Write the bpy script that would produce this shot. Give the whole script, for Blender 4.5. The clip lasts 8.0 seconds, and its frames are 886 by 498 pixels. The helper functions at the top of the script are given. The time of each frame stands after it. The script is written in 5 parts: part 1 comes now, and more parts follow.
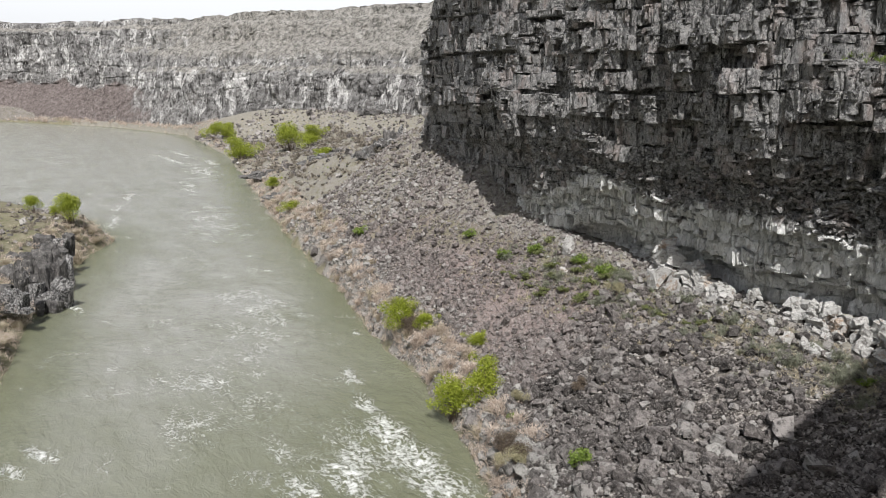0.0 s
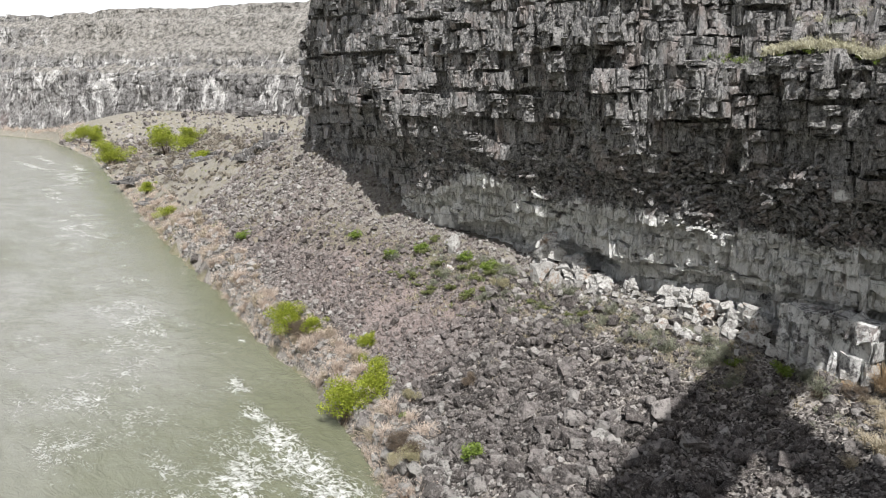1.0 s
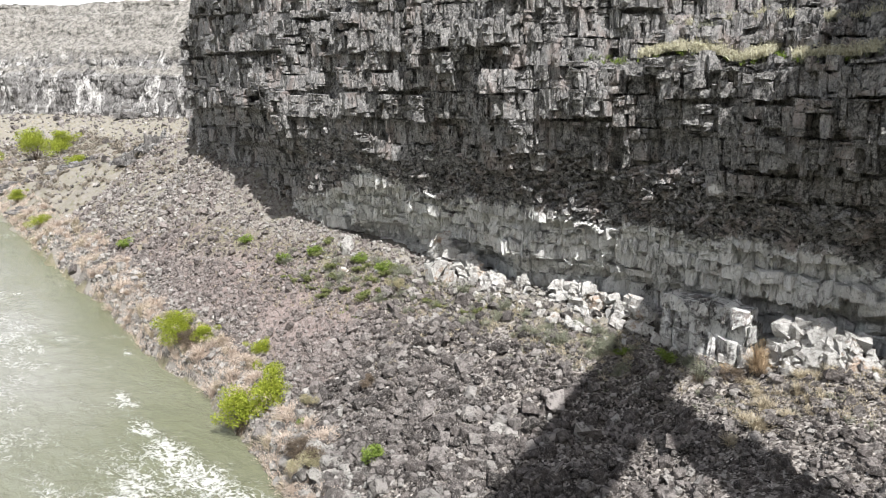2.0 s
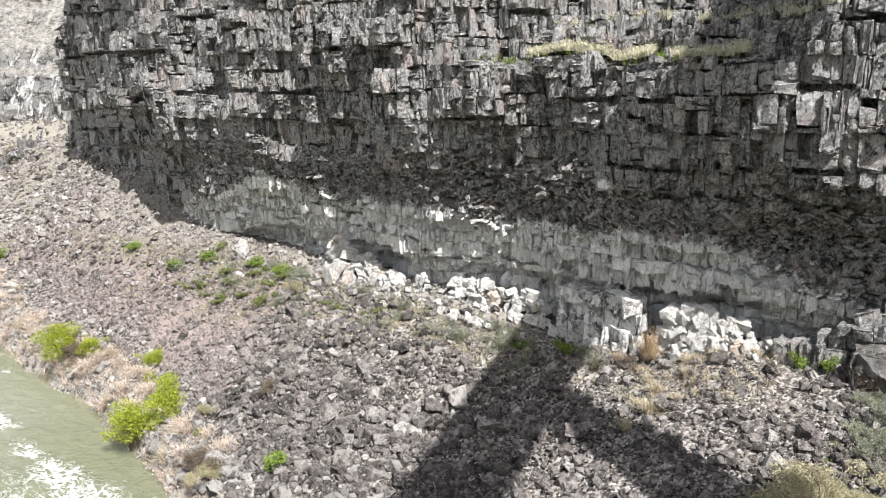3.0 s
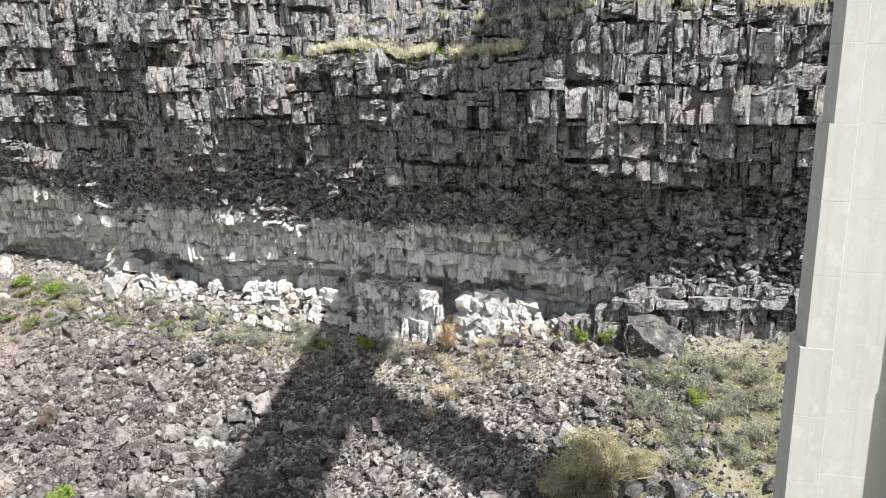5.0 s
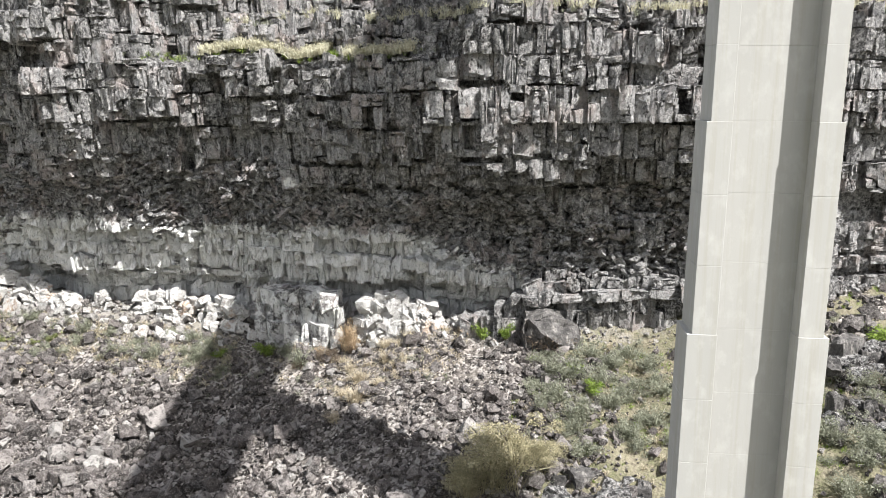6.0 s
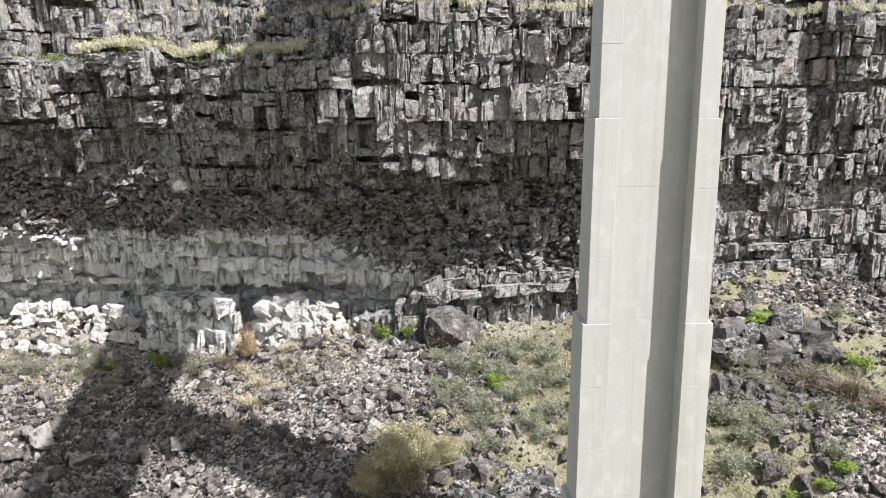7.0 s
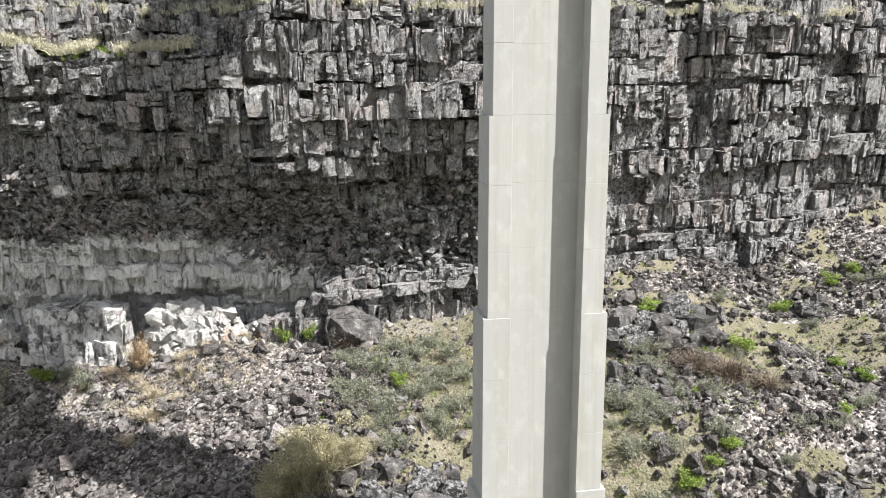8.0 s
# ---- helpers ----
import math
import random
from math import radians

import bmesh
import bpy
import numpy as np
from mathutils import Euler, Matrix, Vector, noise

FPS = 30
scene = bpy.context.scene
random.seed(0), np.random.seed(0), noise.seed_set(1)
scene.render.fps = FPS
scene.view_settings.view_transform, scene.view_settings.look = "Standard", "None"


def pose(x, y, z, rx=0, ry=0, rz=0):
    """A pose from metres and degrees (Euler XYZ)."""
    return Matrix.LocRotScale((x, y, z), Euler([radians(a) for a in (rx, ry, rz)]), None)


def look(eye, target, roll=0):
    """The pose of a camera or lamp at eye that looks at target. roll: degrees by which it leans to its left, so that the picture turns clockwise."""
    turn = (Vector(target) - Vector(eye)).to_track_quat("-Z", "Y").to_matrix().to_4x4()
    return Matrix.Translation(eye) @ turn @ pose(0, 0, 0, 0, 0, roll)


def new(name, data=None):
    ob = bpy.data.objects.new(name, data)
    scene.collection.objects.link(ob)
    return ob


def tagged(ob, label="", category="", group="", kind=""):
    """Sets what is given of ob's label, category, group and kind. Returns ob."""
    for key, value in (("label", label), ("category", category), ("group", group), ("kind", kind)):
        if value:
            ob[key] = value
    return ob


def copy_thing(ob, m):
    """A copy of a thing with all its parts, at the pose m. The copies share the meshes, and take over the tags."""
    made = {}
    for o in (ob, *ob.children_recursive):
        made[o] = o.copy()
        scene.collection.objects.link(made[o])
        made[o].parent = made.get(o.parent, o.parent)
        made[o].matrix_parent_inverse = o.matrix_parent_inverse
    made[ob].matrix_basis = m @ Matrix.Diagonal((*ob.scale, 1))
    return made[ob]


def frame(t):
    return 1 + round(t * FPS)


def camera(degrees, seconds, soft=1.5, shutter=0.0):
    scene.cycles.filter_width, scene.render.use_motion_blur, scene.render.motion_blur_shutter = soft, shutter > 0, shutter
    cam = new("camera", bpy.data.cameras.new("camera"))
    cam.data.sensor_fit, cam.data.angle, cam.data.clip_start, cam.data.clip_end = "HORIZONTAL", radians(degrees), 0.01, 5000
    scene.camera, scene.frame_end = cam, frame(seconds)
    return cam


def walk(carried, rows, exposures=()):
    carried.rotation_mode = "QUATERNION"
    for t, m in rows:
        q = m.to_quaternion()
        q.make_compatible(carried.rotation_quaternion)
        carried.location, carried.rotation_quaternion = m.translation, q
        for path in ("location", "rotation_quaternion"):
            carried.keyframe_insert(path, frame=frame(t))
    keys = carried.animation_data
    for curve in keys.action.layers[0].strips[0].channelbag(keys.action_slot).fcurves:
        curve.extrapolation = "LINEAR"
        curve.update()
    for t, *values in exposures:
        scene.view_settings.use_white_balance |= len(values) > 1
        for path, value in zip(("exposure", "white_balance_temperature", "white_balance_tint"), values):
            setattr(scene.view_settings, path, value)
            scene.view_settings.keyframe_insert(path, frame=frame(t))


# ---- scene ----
# Seconds, heading left of north (+y), tilt, lean: the camera hovers over the river and turns.
EYE = (0.0, 0.0, 40.0)
AIM = [
    (0.0, 59.22, -11.72, 1.12),
    (0.5, 54.89, -11.63, 1.03),
    (1.0, 50.74, -11.56, 0.90),
    (1.5, 46.76, -11.48, 0.83),
    (1.7, 45.20, -11.46, 0.82),
    (2.8, 36.72, -11.34, 0.45),
    (3.0, 35.27, -11.37, 0.46),
    (3.5, 31.48, -11.37, 0.35),
    (4.0, 27.67, -11.34, 0.25),
    (4.5, 23.88, -11.40, 0.09),
    (4.7, 22.40, -11.44, -0.03),
    (5.8, 14.02, -11.44, -0.22),
    (6.0, 12.57, -11.46, -0.32),
    (6.5, 8.80, -11.52, -0.45),
    (7.0, 5.04, -11.60, -0.55),
    (7.5, 1.27, -11.68, -0.67),
    (8.0, -2.45, -11.79, -0.80),
]
EXPOSURES = [(0.0, 0.3), (1.0, 0.56), (1.7, 0.82), (2.8, 1.19), (3.5, 1.32), (4.7, 1.33), (8.0, 1.28)]
cam = camera(59.07, 8.0, soft=0.9)
walk(cam, [(t, pose(*EYE, 90 + tilt, 0, head) @ pose(0, 0, 0, 0, 0, lean)) for t, head, tilt, lean in AIM], EXPOSURES)

# ---- light ----
SUN = Vector((0.541, -0.303, 0.784)).normalized()
world = bpy.data.worlds.new("sky")
world.use_nodes = True
scene.world = world
wn, wl = world.node_tree.nodes, world.node_tree.links
sky = wn.new("ShaderNodeTexSky")
sky.sky_type = "NISHITA"
sky.sun_disc = False
sky.sun_elevation = math.asin(SUN.z)
sky.sun_rotation = math.atan2(SUN.x, SUN.y)
sky.dust_density = 2.5
# thin white cloud, thicker towards the horizon
puff, mapr, cmix = wn.new("ShaderNodeTexNoise"), wn.new("ShaderNodeValToRGB"), wn.new("ShaderNodeMix")
stretch = wn.new("ShaderNodeMapping")
stretch.inputs["Scale"].default_value = (1, 1, 3.5)
wl.new(wn.new("ShaderNodeTexCoord").outputs["Generated"], stretch.inputs[0])
wl.new(stretch.outputs[0], puff.inputs["Vector"])
puff.inputs["Scale"].default_value, puff.inputs["Detail"].default_value = 2.6, 7
mapr.color_ramp.elements[0].position, mapr.color_ramp.elements[1].position = 0.14, 0.42
cmix.data_type = "RGBA"
wl.new(puff.outputs["Fac"], mapr.inputs[0])
low, bank = wn.new("ShaderNodeSeparateXYZ"), wn.new("ShaderNodeMapRange")
wl.new(stretch.inputs[0].links[0].from_socket, low.inputs[0])
wl.new(low.outputs["Z"], bank.inputs["Value"])
for k, v in enumerate((0.05, 0.5, 1.0, 0.12), 1):
    bank.inputs[k].default_value = v
cover = wn.new("ShaderNodeMath")
cover.operation = "MULTIPLY"
wl.new(mapr.outputs[0], cover.inputs[0])
wl.new(bank.outputs[0], cover.inputs[1])
wl.new(cover.outputs[0], cmix.inputs[0])
wl.new(sky.outputs[0], cmix.inputs[6])
rise, tint = wn.new("ShaderNodeMapRange"), wn.new("ShaderNodeMix")
wl.new(low.outputs["Z"], rise.inputs["Value"])
rise.inputs[1].default_value, rise.inputs[2].default_value = 0.03, 0.45
tint.data_type = "RGBA"
tint.inputs[6].default_value, tint.inputs[7].default_value = (12.6, 12.9, 13.4, 1), (36.0, 36.5, 37.2, 1)
wl.new(rise.outputs[0], tint.inputs[0])
wl.new(tint.outputs[2], cmix.inputs[7])
wl.new(cmix.outputs[2], wn["Background"].inputs[0])
wn["Background"].inputs[1].default_value = 0.053
sun = new("sun", bpy.data.lights.new("sun", "SUN"))
sun.data.energy, sun.data.angle, sun.data.color = 5.0, radians(0.53), (1.0, 0.98, 0.955)
sun.matrix_world = look(SUN * 300, (0, 0, 0))


# ---- materials ----
class Mat:
    """A node material with short calls."""

    def __init__(self, name, rough=0.9, spec=0.3):
        self.m = bpy.data.materials.new(name)
        self.m.use_nodes = True
        self.t = self.m.node_tree
        self.b = self.t.nodes["Principled BSDF"]
        self.b.inputs["Roughness"].default_value = rough
        self.b.inputs["Specular IOR Level"].default_value = spec

    def node(self, kind, **sets):
        n = self.t.nodes.new(kind)
        for k, v in sets.items():
            setattr(n, k, v)
        return n

    def put(self, socket, v):
        if isinstance(v, bpy.types.NodeSocket):
            self.t.links.new(v, socket)
        else:
            socket.default_value = v

    def coords(self, scale=(1, 1, 1), local=False):
        tc = self.node("ShaderNodeTexCoord")
        src = tc.outputs["Object"]
        if not local:
            src = self.node("ShaderNodeNewGeometry").outputs["Position"]
        mp = self.node("ShaderNodeMapping")
        self.put(mp.inputs["Vector"], src)
        mp.inputs["Scale"].default_value = scale
        return mp.outputs[0]

    def noise(self, scale, detail=4.0, rough=0.6, stretch=(1, 1, 1), local=False, warp=0.0):
        n = self.node("ShaderNodeTexNoise")
        self.put(n.inputs["Vector"], self.coords(stretch, local))
        n.inputs["Scale"].default_value, n.inputs["Detail"].default_value, n.inputs["Roughness"].default_value = scale, detail, rough
        n.inputs["Distortion"].default_value = warp
        return n.outputs["Fac"]

    def ramp(self, fac, *stops):
        n = self.node("ShaderNodeValToRGB")
        e = n.color_ramp.elements
        while len(e) < len(stops):
            e.new(0.5)
        for s, (at, c) in zip(e, stops):
            s.position, s.color = at, (c, c, c, 1) if isinstance(c, (int, float)) else (*c, 1)
        self.put(n.inputs[0], fac)
        return n.outputs[0]

    def mix(self, fac, a, b, how="MIX"):
        n = self.node("ShaderNodeMix", data_type="RGBA", blend_type=how)
        self.put(n.inputs[0], fac)
        for s, v in ((n.inputs[6], a), (n.inputs[7], b)):
            self.put(s, v if isinstance(v, bpy.types.NodeSocket) else ((*v, 1) if len(v) == 3 else v))
        return n.outputs[2]

    def math(self, how, a, b=0.5):
        n = self.node("ShaderNodeMath", operation=how, use_clamp=False)
        self.put(n.inputs[0], a)
        self.put(n.inputs[1], b)
        return n.outputs[0]

    def attr(self, name, out="Fac"):
        return self.node("ShaderNodeAttribute", attribute_name=name).outputs[out]

    def rnd(self):
        return self.node("ShaderNodeObjectInfo").outputs["Random"]

    def island(self):
        return self.node("ShaderNodeNewGeometry").outputs["Random Per Island"]

    def color(self, c):
        self.put(self.b.inputs["Base Color"], c if isinstance(c, bpy.types.NodeSocket) else (*c, 1))
        return self

    def bump(self, h, strength=0.5, dist=0.1):
        n = self.node("ShaderNodeBump")
        n.inputs["Strength"].default_value, n.inputs["Distance"].default_value = strength, dist
        self.put(n.inputs["Height"], h)
        self.put(self.b.inputs["Normal"], n.outputs[0])
        return self


def basalt_colour(m, dark=(0.04, 0.0395, 0.04), mid=(0.29, 0.286, 0.287), rust=(0.35, 0.29, 0.268), pale=(0.62, 0.61, 0.595)):
    """Weathered basalt: dark and mid greys, block by block, with rusty patches, lime runs and black varnish."""
    tone = m.attr("tone")
    c = m.mix(m.ramp(m.math("ADD", m.math("MULTIPLY", tone, 0.75), m.math("MULTIPLY", m.noise(0.35, 6, 0.7), 0.6)), (0.28, 0.0), (0.9, 1.0)), dark, mid)
    c = m.mix(m.ramp(m.noise(2.6, 7, 0.8), (0.46, 0.0), (0.58, 0.9)), c, (0.44, 0.43, 0.42))
    c = m.mix(m.ramp(m.math("ADD", m.noise(0.4, 5, 0.65, (1, 1, 0.6)), m.math("MULTIPLY", tone, 0.14)), (0.6, 0.0), (0.72, 0.6)), c, rust)
    c = m.mix(m.ramp(m.noise(1.5, 6, 0.78, (1.4, 1.4, 0.6)), (0.555, 0.0), (0.66, 0.8)), c, pale)
    c = m.mix(m.ramp(m.noise(1.2, 6, 0.78, (1.4, 1.4, 0.7), warp=0.3), (0.545, 0.0), (0.62, 0.95)), c, (0.022, 0.0215, 0.021))
    c = m.mix(m.ramp(m.noise(3.6, 7, 0.8), (0.55, 0.0), (0.62, 0.75)), c, (0.025, 0.024, 0.024))
    return m.mix(m.ramp(m.noise(9.0, 5, 0.8), (0.58, 0.0), (0.68, 0.6)), c, (0.55, 0.54, 0.525))


def mat_cliff():
    m = Mat("basalt_cliff", 0.92, 0.08)
    c = basalt_colour(m)
    w = m.mix(m.ramp(m.noise(1.4, 6, 0.75, (1.5, 1.5, 0.35)), (0.32, 0.0), (0.62, 1.0)), (0.66, 0.655, 0.64), (0.93, 0.925, 0.91))
    w = m.mix(m.ramp(m.noise(3.2, 7, 0.82, (1.3, 1.3, 0.6)), (0.55, 0.0), (0.63, 0.85)), w, (0.26, 0.255, 0.248))
    w = m.mix(m.ramp(m.noise(0.5, 5, 0.7, (1, 1, 0.5), warp=0.6), (0.61, 0.0), (0.7, 0.6)), w, (0.38, 0.31, 0.25))
    w = m.mix(1.0, w, m.ramp(m.attr("tone"), (0.0, 0.74), (0.5, 1.0), (1.0, 1.04)), "MULTIPLY")
    k = m.math("ADD", m.attr("lime"), m.math("MULTIPLY", m.math("SUBTRACT", m.noise(0.6, 7, 0.75), 0.5), 1.9))
    m.color(m.mix(m.ramp(k, (0.42, 0.0), (0.56, 1.0)), c, w))
    m.bump(m.math("ADD", m.noise(3.0, 7, 0.75), m.math("MULTIPLY", m.noise(2.0, 6, 0.75, (2.2, 2.2, 0.6)), 0.8)), 1.0, 0.42)
    return m.m


def mat_outcrop():
    m = Mat("dark_basalt", 0.9, 0.1)
    c = m.mix(m.ramp(m.noise(0.8, 6, 0.7), (0.36, 0.0), (0.64, 1.0)), (0.035, 0.034, 0.034), (0.15, 0.143, 0.138))
    c = m.mix(m.ramp(m.noise(1.6, 6, 0.75, (1.4, 1.4, 0.4)), (0.54, 0.0), (0.68, 0.8)), c, (0.36, 0.34, 0.315))
    c = m.mix(m.ramp(m.noise(6.0, 6, 0.8), (0.5, 0.0), (0.64, 0.7)), c, (0.03, 0.029, 0.028))
    m.color(m.mix(1.0, c, m.ramp(m.island(), (0.0, 0.6), (1.0, 1.5)), "MULTIPLY"))
    m.bump(m.noise(2.4, 8, 0.72), 1.0, 0.35)
    return m.m


def mat_far():
    m = Mat("far_basalt", 0.95, 0.08)
    c = m.mix(m.ramp(m.noise(0.05, 7, 0.72, (1, 1, 1.6)), (0.36, 0.0), (0.62, 1.0)), (0.15, 0.145, 0.143), (0.34, 0.333, 0.325))
    c = m.mix(m.ramp(m.noise(0.1, 8, 0.78, (1, 1, 0.4)), (0.505, 0.0), (0.59, 0.9)), c, (0.66, 0.65, 0.635))
    c = m.mix(m.ramp(m.noise(0.14, 8, 0.8, (1.3, 1.3, 0.5)), (0.53, 0.0), (0.58, 0.9)), c, (0.05, 0.047, 0.046))
    c = m.mix(m.ramp(m.noise(0.5, 7, 0.82), (0.53, 0.0), (0.58, 0.9)), c, (0.05, 0.047, 0.045))
    dry = m.mix(m.ramp(m.noise(0.3, 7, 0.8), (0.45, 0.0), (0.58, 1.0)), (0.36, 0.34, 0.31), (0.1, 0.097, 0.085))
    c = m.mix(m.ramp(m.math("ADD", m.attr("grass"), m.math("MULTIPLY", m.noise(0.12, 6, 0.75), 0.8)), (0.62, 0.0), (0.9, 0.8)), c, dry)
    k = m.math("ADD", m.attr("red"), m.math("MULTIPLY", m.math("SUBTRACT", m.noise(0.04, 5, 0.7), 0.5), 1.2))
    scree = m.mix(m.ramp(m.noise(0.4, 7, 0.8), (0.4, 0.0), (0.62, 1.0)), (0.105, 0.085, 0.08), (0.25, 0.215, 0.205))
    m.color(m.mix(m.ramp(k, (0.5, 0.0), (0.75, 0.95)), c, scree))
    m.bump(m.noise(0.4, 9, 0.8), 1.0, 3.0)
    return m.m


def mat_ground():
    m = Mat("canyon_ground", 0.95, 0.06)
    # gravel: a pale or dark tone for each pebble
    pebble = m.node("ShaderNodeTexVoronoi", feature="F1")
    m.put(pebble.inputs["Vector"], m.coords())
    pebble.inputs["Scale"].default_value = 4.2
    base = m.ramp(m.math("ADD", m.math("MULTIPLY", pebble.outputs["Color"], 0.7), m.math("MULTIPLY", m.noise(0.9, 8, 0.75), 0.5)), (0.35, (0.02, 0.018, 0.017)), (0.6, (0.13, 0.116, 0.108)), (0.88, (0.42, 0.395, 0.37)))
    c = m.mix(m.ramp(m.noise(0.3, 6, 0.7), (0.45, 0.0), (0.7, 0.5)), base, (0.224, 0.203, 0.177))
    c = m.mix(m.ramp(m.attr("red"), (0.2, 0.0), (0.8, 0.85)), c, m.mix(m.noise(1.4, 7, 0.75), (0.12, 0.093, 0.087), (0.31, 0.255, 0.24)))
    g = m.mix(m.ramp(m.noise(0.6, 6, 0.75), (0.4, 0.0), (0.62, 1.0)), (0.22, 0.2, 0.145), (0.13, 0.132, 0.075))
    g = m.mix(m.ramp(m.noise(2.2, 6, 0.75), (0.47, 0.0), (0.65, 0.7)), g, (0.16, 0.137, 0.11))
    k = m.math("ADD", m.attr("grass"), m.math("MULTIPLY", m.math("SUBTRACT", m.noise(0.5, 6, 0.7), 0.5), 1.2))
    c = m.mix(m.ramp(k, (0.4, 0.0), (0.65, 1.0)), c, g)
    k = m.math("ADD", m.attr("pale"), m.math("MULTIPLY", m.math("SUBTRACT", m.noise(0.7, 6, 0.7), 0.5), 0.9))
    c = m.mix(m.ramp(k, (0.4, 0.0), (0.65, 1.0)), c, m.mix(m.noise(3.0, 6, 0.75), (0.173, 0.160, 0.147), (0.310, 0.293, 0.271)))
    m.color(c)
    m.bump(m.math("ADD", m.noise(2.5, 8, 0.75), m.math("MULTIPLY", pebble.outputs["Distance"], -0.5)), 1.0, 0.22)
    return m.m


def mat_rock(name="talus_rock", per_island=True):
    m = Mat(name, 0.92, 0.08)
    r = m.island() if per_island else m.rnd()
    c = m.ramp(r, (0.0, (0.022, 0.02, 0.019)), (0.25, (0.075, 0.066, 0.063)), (0.55, (0.15, 0.133, 0.127)), (0.88, (0.25, 0.23, 0.22)), (1.0, (0.42, 0.405, 0.385)))
    if per_island:
        c = m.mix(m.ramp(m.attr("red"), (0.2, 0.0), (0.9, 0.5)), c, (0.27, 0.225, 0.213))
        c = m.mix(m.ramp(m.attr("dark"), (0.0, 0.0), (1.0, 0.6)), c, (0.06, 0.056, 0.055))
        c = m.mix(m.ramp(m.attr("pale"), (0.2, 0.0), (0.8, 1.0)), c, (0.37, 0.36, 0.34))
    c = m.mix(m.ramp(m.noise(2.4, 7, 0.8), (0.5, 0.0), (0.62, 0.7)), c, (0.33, 0.305, 0.29))
    c = m.mix(m.ramp(m.noise(1.7, 6, 0.78), (0.5, 0.0), (0.6, 0.8)), c, (0.035, 0.031, 0.03))
    c = m.mix(m.ramp(m.noise(11.0, 5, 0.8), (0.56, 0.0), (0.65, 0.7)), c, (0.5, 0.485, 0.455))
    m.color(c)
    m.bump(m.math("ADD", m.noise(3.2, 6, 0.7), m.math("MULTIPLY", m.noise(10.0, 5, 0.75), 0.5)), 1.0, 0.32)
    return m.m


def mat_water():
    m = Mat("river_water", 0.12, 0.5)
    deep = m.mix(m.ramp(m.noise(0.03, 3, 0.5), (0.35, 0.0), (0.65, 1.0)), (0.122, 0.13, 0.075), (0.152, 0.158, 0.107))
    # grey sky reflection painted into the colour of the middle of the river
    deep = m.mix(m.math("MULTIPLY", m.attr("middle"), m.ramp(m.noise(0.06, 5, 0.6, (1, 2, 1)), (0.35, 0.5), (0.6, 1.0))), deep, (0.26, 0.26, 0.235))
    foam = m.attr("foam")
    patch = m.math("ADD", m.math("MULTIPLY", m.math("SUBTRACT", m.noise(0.12, 4, 0.6, (1, 1.6, 1), warp=0.5), 0.5), 1.6), foam)
    wide = m.math("MULTIPLY", m.math("POWER", m.math("MAXIMUM", patch, 0.0), 1.4), 0.1)
    f = None
    for scale, stretch, warp in ((0.24, (1.0, 1.7, 1), 1.2), (0.55, (0.9, 1.8, 1), 1.0)):
        line = m.math("ABSOLUTE", m.math("SUBTRACT", m.noise(scale, 6, 0.6, stretch, warp=warp), 0.5))
        one = m.ramp(m.math("MULTIPLY", m.math("SUBTRACT", wide, line), 18.0), (0.0, 0.0), (0.8, 1.0))
        f = one if f is None else m.math("MAXIMUM", f, one)
    f = m.math("MULTIPLY", f, m.ramp(m.noise(1.1, 6, 0.78), (0.42, 0.0), (0.56, 1.0)))
    m.color(m.mix(f, deep, (0.8, 0.81, 0.78)))
    m.put(m.b.inputs["Roughness"], m.math("ADD", m.math("MULTIPLY", f, 0.6), 0.18))
    h = m.math("ADD", m.math("MULTIPLY", m.noise(0.35, 6, 0.65, (1, 1.8, 1), warp=0.8), 1.0), m.math("MULTIPLY", m.noise(1.8, 5, 0.7, (1, 1.7, 1)), 0.3))
    m.bump(m.math("ADD", h, m.math("MULTIPLY", f, 0.3)), 0.9, 0.55)
    return m.m


def mat_lime():
    m = Mat("bleached_rock", 0.93, 0.1)
    c = m.mix(m.ramp(m.noise(0.8, 6, 0.7), (0.3, 0.0), (0.7, 1.0)), (0.4, 0.39, 0.375), (0.68, 0.67, 0.65))
    c = m.mix(m.ramp(m.noise(1.6, 7, 0.8), (0.5, 0.0), (0.6, 0.9)), c, (0.2, 0.185, 0.172))
    c = m.mix(m.ramp(m.noise(5.0, 6, 0.8), (0.56, 0.0), (0.64, 0.8)), c, (0.12, 0.11, 0.105))
    m.color(m.mix(m.ramp(m.noise(0.4, 5, 0.7), (0.58, 0.0), (0.68, 0.75)), c, (0.38, 0.27, 0.19)))
    m.bump(m.noise(3.4, 8, 0.76), 1.0, 0.4)
    return m.m


def mat_concrete():
    m = Mat("pier_concrete", 0.85, 0.3)
    c = m.mix(m.noise(0.25, 5, 0.6, (1, 1, 0.35)), (0.28, 0.28, 0.267), (0.36, 0.355, 0.338))
    c = m.mix(m.ramp(m.noise(0.9, 6, 0.65, (2.6, 2.6, 0.07)), (0.49, 0.0), (0.72, 0.55)), c, (0.27, 0.258, 0.21))
    c = m.mix(m.ramp(m.noise(1.2, 5, 0.6, (1, 1, 0.6)), (0.5, 0.0), (0.75, 0.4)), c, (0.45, 0.445, 0.43))
    m.color(c)
    m.bump(m.noise(6.0, 5, 0.6), 0.15, 0.03)
    return m.m


